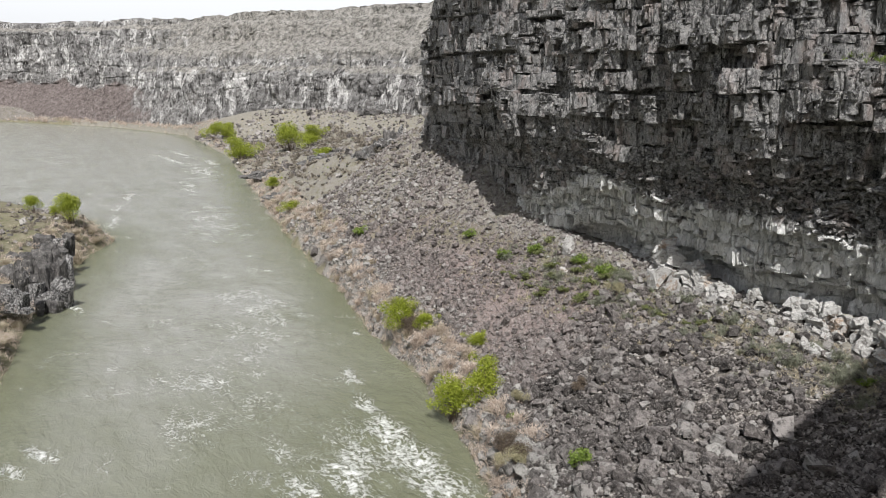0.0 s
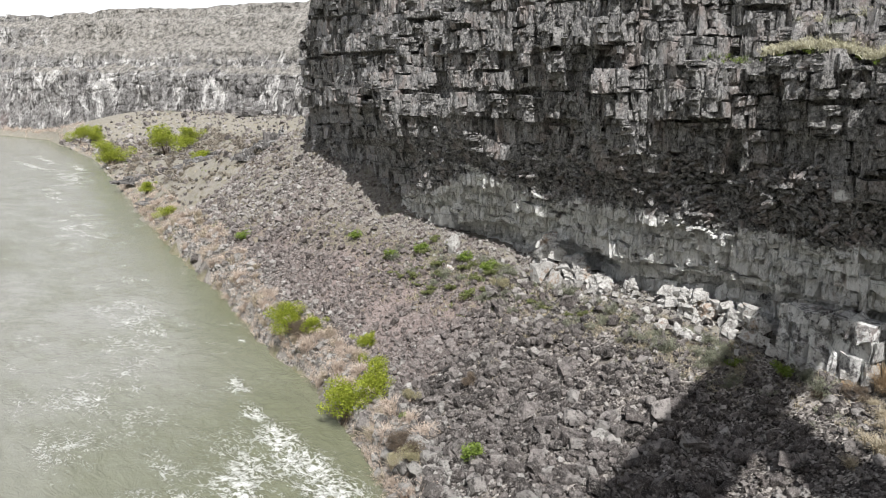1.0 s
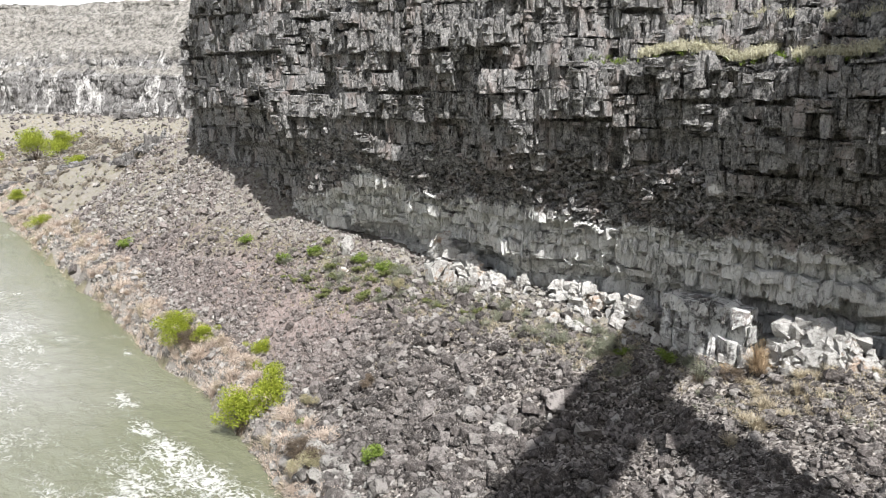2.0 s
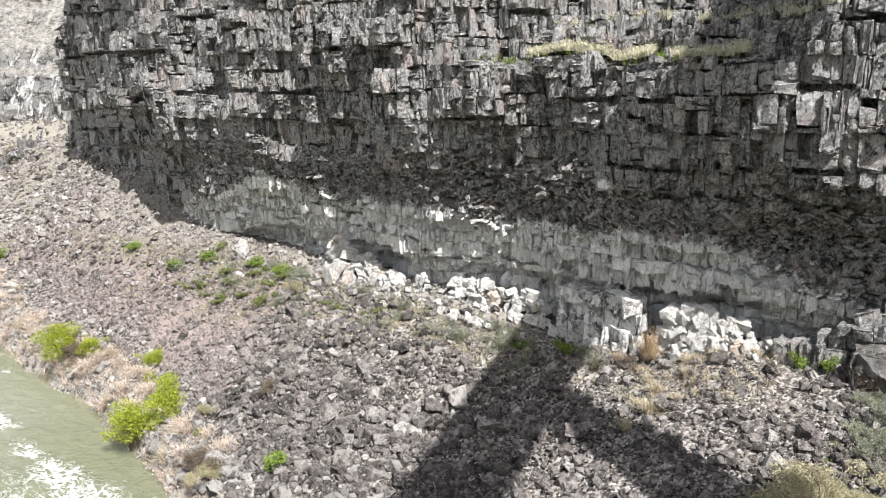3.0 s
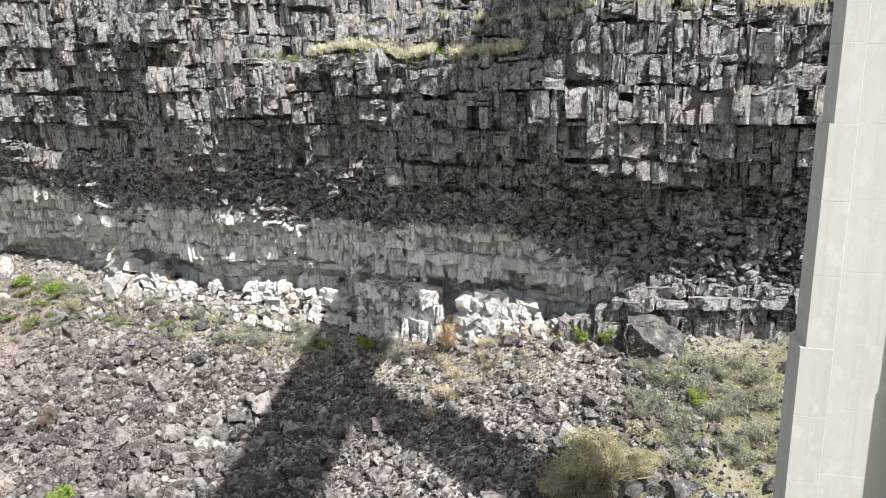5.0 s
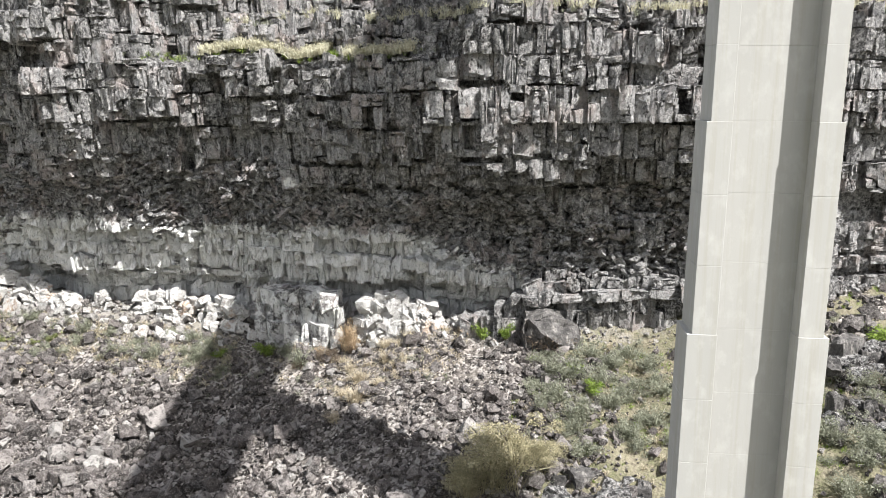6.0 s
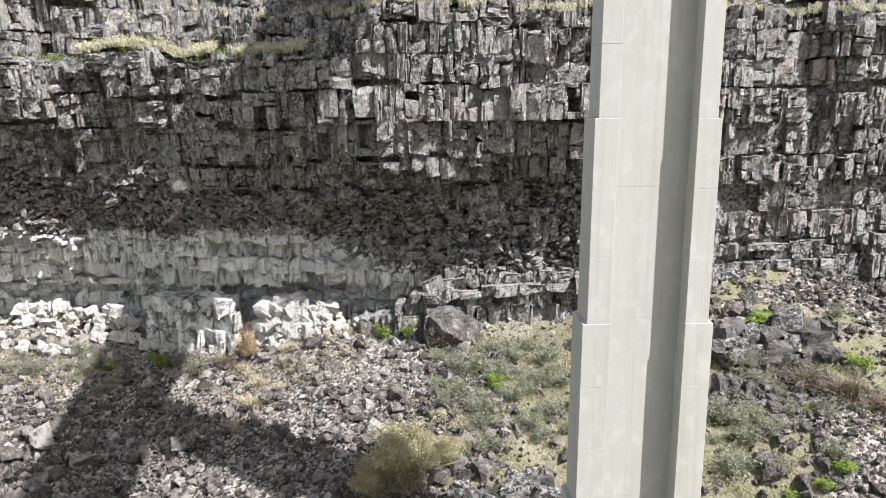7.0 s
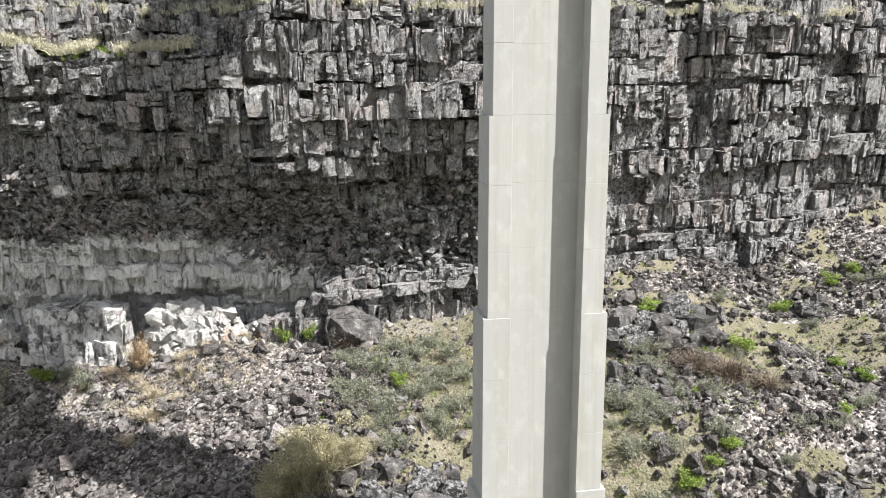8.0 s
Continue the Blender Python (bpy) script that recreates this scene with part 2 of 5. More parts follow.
def mat_leaf(name, a, b, c):
    m = Mat(name, 0.6, 0.25)
    m.color(m.mix(m.ramp(m.noise(0.9, 3, 0.6), (0.4, 0.0), (0.65, 0.8)), m.ramp(m.island(), (0.0, a), (0.6, b), (1.0, c)), a))
    thin, both = m.node("ShaderNodeBsdfTranslucent"), m.node("ShaderNodeMixShader")
    m.put(thin.inputs["Color"], m.b.inputs["Base Color"].links[0].from_socket)
    both.inputs[0].default_value = 0.4
    m.t.links.new(m.b.outputs[0], both.inputs[1])
    m.t.links.new(thin.outputs[0], both.inputs[2])
    m.t.links.new(both.outputs[0], m.t.nodes["Material Output"].inputs["Surface"])
    return m.m


M_CLIFF, M_FAR, M_GROUND, M_RUBBLE, M_BOULDER = mat_cliff(), mat_far(), mat_ground(), mat_rock(), mat_rock("boulder_rock", False)
M_OUTCROP = mat_outcrop()
M_WATER, M_CONC, M_LIME = mat_water(), mat_concrete(), mat_lime()
M_WILLOW = mat_leaf("willow_leaf", (0.17, 0.21, 0.02), (0.33, 0.38, 0.045), (0.46, 0.49, 0.09))
M_DRY = mat_leaf("dry_twig", (0.44, 0.36, 0.3), (0.6, 0.51, 0.435), (0.7, 0.62, 0.54))
M_BRUSH = mat_leaf("brush_twig", (0.15, 0.13, 0.105), (0.3, 0.265, 0.22), (0.42, 0.375, 0.31))
M_TAN = mat_leaf("tan_grass", (0.36, 0.31, 0.225), (0.5, 0.44, 0.335), (0.58, 0.53, 0.42))
M_SAGE = mat_leaf("sage_leaf", (0.17, 0.18, 0.13), (0.28, 0.29, 0.22), (0.38, 0.385, 0.31))
M_OLIVE = mat_leaf("olive_leaf", (0.25, 0.23, 0.14), (0.42, 0.385, 0.25), (0.56, 0.515, 0.37))
M_LEDGE = mat_leaf("ledge_grass", (0.42, 0.4, 0.29), (0.54, 0.52, 0.4), (0.64, 0.62, 0.5))
M_RUSSET = mat_leaf("russet_leaf", (0.11, 0.085, 0.065), (0.19, 0.15, 0.115), (0.26, 0.21, 0.155))
M_ORANGE = mat_leaf("orange_straw", (0.38, 0.28, 0.18), (0.5, 0.39, 0.265), (0.58, 0.47, 0.34))
M_FRESH = mat_leaf("fresh_leaf", (0.12, 0.18, 0.03), (0.22, 0.3, 0.06), (0.33, 0.4, 0.12))
M_DULL = mat_leaf("dull_leaf", (0.12, 0.14, 0.05), (0.22, 0.245, 0.1), (0.33, 0.34, 0.17))
M_BARK = Mat("bark", 0.9).color((0.12, 0.09, 0.07)).m


# ---- helpers for arrays ----
def rnd2(ix, iy, seed=0):
    """A repeatable random number, 0 to 1, for each pair of whole numbers."""
    a = np.asarray(ix).astype(np.int64) * 374761393 + np.asarray(iy).astype(np.int64) * 668265263 + seed * 1274126177
    a = (a ^ (a >> 13)) & 0xFFFFFFFF
    a = (a * 1103515245 + 12345) & 0xFFFFFFFF
    a = (a ^ (a >> 16)) & 0xFFFFFFFF
    a = (a * 2654435761) & 0xFFFFFFFF
    return ((a ^ (a >> 15)) & 0xFFFFFF) / float(0x1000000)


def vnoise(x, y, seed=0):
    x, y = np.asarray(x, float), np.asarray(y, float)
    ix, iy = np.floor(x), np.floor(y)
    fx, fy = x - ix, y - iy
    fx, fy = fx * fx * (3 - 2 * fx), fy * fy * (3 - 2 * fy)
    a, b = rnd2(ix, iy, seed), rnd2(ix + 1, iy, seed)
    c, d = rnd2(ix, iy + 1, seed), rnd2(ix + 1, iy + 1, seed)
    return 2 * ((a * (1 - fx) + b * fx) * (1 - fy) + (c * (1 - fx) + d * fx) * fy) - 1


def fbm(x, y, octaves=4, seed=0, gain=0.5):
    total, amp = 0.0, 1.0
    for k in range(octaves):
        total = total + amp * vnoise(x * 2**k, y * 2**k, seed + 17 * k)
        amp *= gain
    return total


def step(a, b, x):
    t = np.clip((np.asarray(x, float) - a) / (b - a), 0, 1)
    return t * t * (3 - 2 * t)


def np_mesh(name, verts, faces, material, smooth=False, attrs=None):
    """A mesh from arrays of corners and of faces that all have as many corners."""
    me = bpy.data.meshes.new(name)
    verts, faces = np.asarray(verts, np.float32), np.asarray(faces, np.int32)
    n, k = faces.shape
    me.vertices.add(len(verts))
    me.vertices.foreach_set("co", verts.ravel())
    me.loops.add(n * k)
    me.loops.foreach_set("vertex_index", faces.ravel())
    me.polygons.add(n)
    me.polygons.foreach_set("loop_start", np.arange(0, n * k, k, dtype=np.int32))
    me.polygons.foreach_set("use_smooth", np.full(n, smooth))
    for key, values in (attrs or {}).items():
        me.attributes.new(key, "FLOAT", "POINT").data.foreach_set("value", np.asarray(values, np.float32).ravel())
    me.materials.append(material)
    me.update(calc_edges=True)
    me.validate()
    return me


def grid_faces(rows, cols):
    i = np.arange(rows * cols).reshape(rows, cols)
    return np.stack([i[:-1, :-1], i[:-1, 1:], i[1:, 1:], i[1:, :-1]], -1).reshape(-1, 4)


def tri_quads(v):
    return np.arange(len(v)).reshape(-1, 4)


def bm_mesh(name, bm, material, smooth=False):
    me = bpy.data.meshes.new(name)
    bm.to_mesh(me)
    bm.free()
    for p in me.polygons:
        p.use_smooth = smooth
    me.materials.append(material)
    return me


def part(name, bm, material, parent, label=""):
    ob = new(name, bm if isinstance(bm, bpy.types.Mesh) else bm_mesh(name, bm, material))
    ob.parent = parent
    return tagged(ob, label)


# ---- the lie of the land ----
SHORE = np.array([(-1500, -900), (-980, -300), (-858, 20), (-743, 104), (-616, 138), (-442, 120), (-343, 100), (-246, 79), (-197, 69), (-141, 60), (-112, 53), (-92, 51), (-75, 47), (-58, 41), (-40, 35), (0, 20), (60, 8), (150, -5), (4000, -60)], float)
SHORE_S = np.array([(-4000, -420), (-700, -190), (-420, -90), (-320, -25), (-268, 10), (-235, 22), (-210, 28), (-196, 21), (-170, 12), (-154, 6), (-134, 3), (-115, 0), (-80, -9), (0, -18), (60, -26), (150, -40), (4000, -110)], float)
FOOT_U = np.array([(-139, 30.9), (-126, 28.5), (-113, 26), (-103, 19.8), (-90, 16.6), (-73, 15.6), (-59, 15.2), (-45, 14.5), (-37, 13.0), (-29, 13.6), (-20, 15.6), (-8, 16.6), (2, 17.5), (12, 19.6), (21, 21.3), (37, 20.8), (46, 23.2), (56, 24.9), (82, 28)], float)
# West of here the cliff swings away from the river, growing with the distance.
SWING_U, SWING = (-139, -121.6, -112.7, -104.6, -98, -90), (1.42, 1.25, 1.158, 1.06, 1.015, 1.0)
FOOT = np.array([(-4000, 27), (-197, 27.1), (-176, 25.4), (-152, 26.2), (-131, 25.6), (-116, 21.8), (-106, 19.2), (-90, 16.8)] + [tuple(p) for p in FOOT_U[5:]] + [(4000, 30)], float)
WALL_Y = 76.0
NEAR_RIM, FAR_RIM = 74.5, 97.0
PIER_X, PIER_Y, DECK_Z, PIER_TURN, DECK_TURN = 7.26, 41.5, 75.9, 7.5, 16.6
# The foot of the far canyon wall, from behind the near cliff's corner round to the south.
FAR_WALL = np.array([(-197, 114), (-204, 150), (-240, 210), (-340, 262), (-430, 240), (-500, 225), (-570, 190), (-640, 162), (-760, 114), (-880, 47), (-990, -100), (-1060, -400), (-1100, -900)], float)


def to_line(x, y, line):
    """The distance from each point to a line of corners; positive on its left side, going along it."""
    best, side = np.full(x.shape, 1e9), np.ones(x.shape)
    for (ax, ay), (bx, by) in zip(line[:-1], line[1:]):
        dx, dy = bx - ax, by - ay
        t = np.clip(((x - ax) * dx + (y - ay) * dy) / (dx * dx + dy * dy), 0, 1)
        d = np.hypot(x - ax - t * dx, y - ay - t * dy)
        near = d < best
        best, side = np.where(near, d, best), np.where(near, np.sign(dx * (y - ay) - dy * (x - ax)), side)
    return best * np.where(side == 0, 1, side)


def wall_front(x):
    """Where the near cliff's foot runs: straight, then bending away to the east."""
    return WALL_Y + 0.0028 * np.maximum(x + 12, 0) ** 2 + 1.2 * vnoise(x / 17.0, 0.3 + 0 * x, 5)


def wall_world(x):
    """Where the cliff's foot stands over the ground."""
    return np.where(x < -90, np.interp(x, (-197, -152, -130.5, -111, -99.5, -90), (108, 95, 88, 80.5, 77.2, 76)), wall_front(x))


def ground_z(x, y):
    x, y = np.asarray(x, float), np.asarray(y, float)
    ys, yss = np.interp(x, SHORE[:, 0], SHORE[:, 1]), np.interp(x, SHORE_S[:, 0], SHORE_S[:, 1])
    ys = ys + 1.2 * vnoise(x / 6.0, 0 * x, 8) * step(0, -40, x) + 0.6 * vnoise(x / 1.8, 0 * x, 9)
    d = y - ys
    # north bank near the cliff
    foot = np.interp(x, FOOT[:, 0], FOOT[:, 1])
    s = np.clip(d / np.maximum(wall_world(x) - ys, 5), 0, 1.05)
    talus = foot * (0.12 * step(0, 0.06, s) + 0.88 * s)
    cone = np.minimum(27.0 - 0.4 * np.hypot((x + 197) * 0.5, y - 106 - 0.15 * np.maximum(-197 - x, 0)), 0.7 * d)
    flat = 2.2 * step(0, 5, d) + 0.115 * np.clip(d - 4, 0, 200)
    k = step(-185, -215, x)
    north = talus * (1 - k) + np.maximum(flat, cone) * k
    north = north - 4.5 * step(56, 49, y) * step(-14, -4, x) * step(40, 22, x)
    # broad swells
    north = north + (0.7 * fbm(x / 9.0, y / 9.0, 3, 3) + 0.35 * fbm(x / 2.5, y / 2.5, 3, 4)) * step(1, 8, d)
    ds = yss - y
    south = 3.5 * step(0, 4, ds) + 0.1 * np.clip(ds - 5, 0, 300) + 3.0 * step(2, 9, ds) * step(-125, -145, x) * step(-250, -205, x)
    south = south + 0.8 * fbm(x / 7.0, y / 7.0, 3, 6) * step(1, 8, ds)
    z = np.where(d > 0, north, np.where(ds > 0, south, -0.35 * np.minimum(-d, -ds) - 0.1))
    z = np.where((d <= 0) & (ds <= 0), np.maximum(z, -5), z)
    # the plateaus on both sides
    back = np.where(x > -196, y - wall_world(x) - 7.0, -1e3)
    z = np.where(back > 0, np.maximum(z, np.minimum(NEAR_RIM, foot + 4.0 * back)), z)
    f = -to_line(x, y, FAR_WALL)
    z = np.where((x < -196) & (f > 60), np.maximum(z, np.minimum(FAR_RIM - 1, 22 + 6 * (f - 60))), z)
    f = -to_line(x, y, FAR_WALL[3:])
    z = np.where((x < -196) & (d > 0) & (f <= 4) & (f > -70), np.maximum(z, 22 * step(-70, 0, f) * (0.15 + 0.85 * step(-660, -560, x))), z)
    sb = -150 - y - 0.05 * x
    z = np.where(sb > 0, np.maximum(z, np.minimum(FAR_RIM, 25 + 2.0 * sb)), z)
    return z


def axis(*runs):
    out = []
    for a, b, s in runs:
        out.append(np.arange(a, b, s))
    return np.concatenate(out)


def build_ground():
    xs = axis((-4800, -1200, 300), (-1200, -420, 7), (-420, -205, 3), (-205, 62, 0.9), (62, 140, 4), (140, 400, 20), (400, 4900, 300))
    ys = axis((-4800, -400, 300), (-400, -60, 14), (-60, 16, 2.5), (16, 112, 0.9), (112, 140, 3.5), (140, 320, 6), (320, 480, 20), (480, 4900, 300))
    x, y = np.meshgrid(xs, ys)
    z = ground_z(x, y)
    ysh = np.interp(x, SHORE[:, 0], SHORE[:, 1])
    d = y - ysh
    grass = 0.42 * step(-150, -190, x) + 0.8 * step(-12, 0, x) * step(48, 54, y) * step(26, 14, x) + 0.55 * step(62, 72, y) * step(-20, -45, x) + 0.5 * (z > 60)
    grass = grass + 0.7 * (d < 0) + 0.75 * step(13, 17, x) * step(0.0, 0.25, vnoise(x / 5.0, y / 4.0, 14) + 0.5 * step(64, 52, y) * step(28, 20, x))
    pale = 0.75 * step(9, 1, d) * (d > 0) * step(-220, -170, x) + 0.55 * step(WALL_Y - 6, WALL_Y, y) * step(30, -5, x)
    red = step(-62, -74, x) * step(-200, -170, x) * step(0, 12, d) * step(0, -8, y - wall_world(x)) * (0.7 + 0.5 * vnoise(x / 6, y / 14, 2))
    red = np.maximum(red, 0.4 * step(-139, -150, x) * step(0.1, -0.3, vnoise(x / 25, y / 25, 12)) * (z < 40))
    me = np_mesh("ground", np.stack([x, y, z], -1).reshape(-1, 3), grid_faces(len(ys), len(xs)), M_GROUND, True, {"grass": grass, "pale": pale, "red": red})
    tagged(new("ground", me), "rocky canyon ground, talus slopes and dry grassy benches", "ground", kind="structure")


def build_water():
    xs = axis((-1400, -420, 14), (-420, -170, 3.5), (-170, -20, 1.0), (-20, 160, 5), (160, 4000, 400))
    ys = axis((-900, -120, 25), (-120, -20, 3), (-20, 62, 1.0), (62, 160, 3))
    x, y = np.meshgrid(xs, ys)
    z = 0.09 * fbm(x / 5, y / 2.6, 4, 21) * step(-400, -200, x)
    foam = np.full(x.shape, 0.0)
    north, south = np.interp(x, SHORE[:, 0], SHORE[:, 1]), np.interp(x, SHORE_S[:, 0], SHORE_S[:, 1])
    # where the painted sky sheen lies: away from both banks, growing westwards
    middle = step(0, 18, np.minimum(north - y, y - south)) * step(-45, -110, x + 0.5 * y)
    for cx, cy, rx, ry, turn, k in FOAM:
        c, s = math.cos(radians(turn)), math.sin(radians(turn))
        u, v = ((x - cx) * c + (y - cy) * s) / rx, (-(x - cx) * s + (y - cy) * c) / ry
        q = np.exp(-(u * u + v * v) * 1.4)
        foam = np.maximum(foam, k * q)
        z = z + 0.35 * k * q * fbm(x / 2.4, y / 1.6, 3, 31)
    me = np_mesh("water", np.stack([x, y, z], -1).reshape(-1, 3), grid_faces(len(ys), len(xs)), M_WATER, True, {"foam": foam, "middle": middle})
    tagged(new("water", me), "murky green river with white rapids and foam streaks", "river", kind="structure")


# Rapids: centre, half sizes, turn, strength.
FOAM = [
    (-95, 42, 4, 1.4, -12, 0.8), (-86, 40, 5, 2.0, -12, 0.9), (-77, 38.6, 6, 2.6, -10, 1.0), (-70, 38, 6, 3, -5, 1.0), (-63, 37.5, 6, 3.6, 0, 1.0), (-56, 36, 6, 4, 0, 1.0), (-78, 26, 3.5, 1.6, -10, 0.85), (-68.5, 25.3, 4, 2, -5, 0.85), (-67.5, 30, 5, 2.2, -5, 0.85), (-87, 0, 3.5, 1.4, 25, 0.9), (-90, 2.6, 3.5, 1.2, 25, 0.8), (-74, 33, 16, 7, -8, 0.45),
    (-124, 42, 6, 1.4, -10, 0.55), (-128, 47, 7, 1.4, -14, 0.6), (-161, 43, 9, 1.6, -10, 0.45), (-113, 51, 2.5, 0.8, -20, 0.9), (-137, 44, 10, 4, -12, 0.42), (-149, 12.5, 5, 0.9, 15, 0.6), (-100, 25, 30, 12, -10, 0.33), (-130, 40, 26, 9, -12, 0.36),
    (-238, 32, 12, 2.0, -14, 0.7), (-266, 37, 9, 1.6, -14, 0.6), (-290, 44, 14, 2, -12, 0.55), (-420, 86, 34, 3, 0, 0.75), (-404, 102, 24, 3, -5, 0.75), (-455, 98, 30, 3, 0, 0.6), (-310, 70, 26, 4, -10, 0.55), (-360, 88, 40, 8, -8, 0.5), (-230, 58, 40, 8, -12, 0.36)]


def wall_rows(z0, z1, low, high, seed):
    r = random.Random(seed)
    out = [z0]
    while out[-1] < z1:
        out.append(out[-1] + r.uniform(low, high))
    return np.array(out)


def courses(u, z, rows, wide, seed, wave=0.5):
    """Courses of upright blocks. For each point: across and up its block (0 to 1), the block's width and height, its number, and three random numbers."""
    zz = z + wave * fbm(u / 11.0, 0 * u + seed, 3, seed) + 0.16 * vnoise(u / 1.6, z / 2.5, seed + 1)
    k = np.clip(np.searchsorted(rows, zz) - 1, 0, len(rows) - 2)
    hz = rows[k + 1] - rows[k]
    fz = (zz - rows[k]) / hz
    uu = u + 0.22 * fbm(z / 1.5, u / 6.0, 2, seed + 2)
    w = wide * (0.7 + 0.7 * rnd2(k, 0 * k, seed + 3))
    q = uu / w + 13.7 * rnd2(k, 0 * k + 1, seed + 4)
    i = np.floor(q)
    i = np.where(q < i + 0.75 * rnd2(i, k, seed + 5), i - 1, i)
    j0, j1 = i + 0.75 * rnd2(i, k, seed + 5), i + 1 + 0.75 * rnd2(i + 1, k, seed + 5)
    fu, wu = (q - j0) / (j1 - j0), (j1 - j0) * w
    return fu, fz, wu, hz, k * 20000 + i + 10000, rnd2(i, k, seed + 6), rnd2(i, k, seed + 7), rnd2(i, k, seed + 8)


def rim(fu, fz, wu, hz):
    """The distance to the block's edge."""
    return np.minimum(np.minimum(fu, 1 - fu) * wu, np.minimum(fz, 1 - fz) * hz)


def block_rows(u, z, rows, wide, seed):
    """How far each point of a coursed wall stands proud, the distance to its block's edge, and the block's random number."""
    fu, fz, wu, hz, _, who, tilt, lean = courses(u, z, rows, wide, seed)
    ridge = 1 - np.abs(2 * fu - 1)
    proud = (who - 0.5) * 1.1 + (tilt - 0.5) * (fu - 0.5) * 0.6 * wu + (lean - 0.5) * (fz - 0.5) * 0.7 + 0.42 * wu * (ridge - 0.5)
    return proud, rim(fu, fz, wu, hz), who


def cliff_profile(x, z):
    """How far the cliff stands out over its foot line at each height: it leans back above the ledges in its middle alone."""
    at = np.array([0, 14, 19, 22, 25, 27, 30, 34, 38, 42, 44, 60])
    out = np.interp(z, at, np.array([-3.0, -3.1, -3.0, -1.9, -0.5, 0.2, 1.3, 3.4, 5.0, 5.4, 5.3, 5.3]))
    return out - np.interp(z, (44, 45, 60), (0, 0.5, 4.5)) * step(-58, -46, x)


BAND_X, BAND_Z = (-140, -107, -98, -91, -87, -76, -68, -50, -35, -22, -19, -10, -7, 2, 12), (20, 23, 24.2, 26, 28, 27.6, 25.8, 25.8, 25.8, 25.7, 24, 22.6, 21.4, 18.5, 14)
SHELF_X, SHELF_Z = (-98, -89, -75, -54, -46, -32, -27, -17, -13.6, -9, -4), (18, 18.4, 18.4, 19.6, 19.0, 19.0, 20.7, 20.7, 20.5, 19.4, 18.6)


def band_top(x):
    return np.interp(x, BAND_X, BAND_Z) + 0.9 * fbm(x / 6.0, 0 * x, 3, 41)


def ledge_at(x):
    return 43.2 + 0.5 * fbm(x / 6, 0 * x, 2, 81)


def upper_ledge_at(x):
    return 46.4 + 0.4 * fbm(x / 5, 0 * x, 2, 82)


def cliff_out(x, z):
    """How far the near cliff stands out in front of its foot line."""
    out = cliff_profile(x, z) * np.interp(x, (-137, -95, -75, -38, -8, 12, 30), (0.2, 0.4, 0.9, 1.0, 0.95, 0.6, 0.15)) + 1.4 * fbm(x / 14.0, z / 18.0, 3, 71) + 0.6 * fbm(x / 4.0, z / 5.0, 2, 72) + 0.7 * fbm(x / 3.2, z / 22.0, 2, 79) * step(30, 35, z)
    out = out + 0.13 * (z - 27) * step(-93, -112, x)
    # the undercut below the lime band
    shelf = np.interp(x, SHELF_X, SHELF_Z) + 0.5 * fbm(x / 4, 0 * x, 2, 75)
    out = out - 2.4 * step(shelf + 0.35, shelf - 0.25, z) * (0.55 + 0.45 * step(-0.4, 0.2, fbm(x / 7.0, 0 * x + 2, 2, 76))) * step(-5, -9, x) * step(-96, -91, x)
    # hollows
    for cx, cz, rx, rz, deep in ((-58, 43.2, 4.2, 1.3, 3.0), (6.2, 42.6, 2.2, 2.0, 2.4), (-13, 26, 8, 2.6, 2.2), (14.5, 30, 2.5, 7, 2.2), (1.0, 31, 3.0, 3.0, 1.8), (-84, 18.6, 5, 1.6, 1.6), (-92.3, 20.6, 0.7, 1.6, 2.0), (-74.5, 21.4, 1.4, 0.6, 0.9)):
        out = out - deep * np.exp(-(((x - cx) / rx) ** 4 + ((z - cz) / rz) ** 4))
    # the buttress that catches the sun, and the steps back over the grassy ledges
    out = out + 1.8 * step(-13.5, -12, x) * step(14, 8, x) * step(30, 33, z)
    edge, edge2 = ledge_at(x), upper_ledge_at(x)
    out = out - 2.6 * step(edge - 0.1, edge + 0.4, z) * step(-52, -44, x) * step(-13, -16, x)
    return out - 2.0 * step(edge2 - 0.1, edge2 + 0.4, z) * step(-40, -34, x)


def cliff_place(u, out, z):
    """A point of the cliff: u along it, out in front of its foot line. Past its west end it turns back from the river."""
    end = np.interp(z, (20, 28, 31, 46, 56), (-142, -139, -136, -127.5, -121)) + 0.7 * fbm(z / 3.0, 0 * z, 3, 92)
    past = np.maximum(end - u, 0)
    u = np.maximum(u, end)
    k = np.interp(u, SWING_U, SWING)
    y = wall_front(u) - out + 2.6 * past
    return np.stack([(u - 0.15 * past) * k, y * k, EYE[2] + (z - EYE[2]) * k], -1)


def lime_at(x, z):
    band = band_top(x)
    lime = step(2.2, -1.6, z - band) * (0.75 + 0.15 * vnoise(x / 3, z / 3, 9)) * step(12, 2, x) * step(-112, -98, x)
    lime = lime + 0.9 * np.exp(-(((x + 32.5) / 1.1) ** 2 + ((z - 31.0) / 0.55) ** 2)) + 0.45 * np.exp(-(((x + 72) / 1.5) ** 2 + ((z - 31.5) / 0.6) ** 2))
    lime = lime + 0.22 * step(-13, -11, x) * step(26, 31, z) * step(47, 45, z) * (0.8 + 0.4 * vnoise(x / 7, z / 5, 78))
    return lime


RING, LEVELS = 7, 4
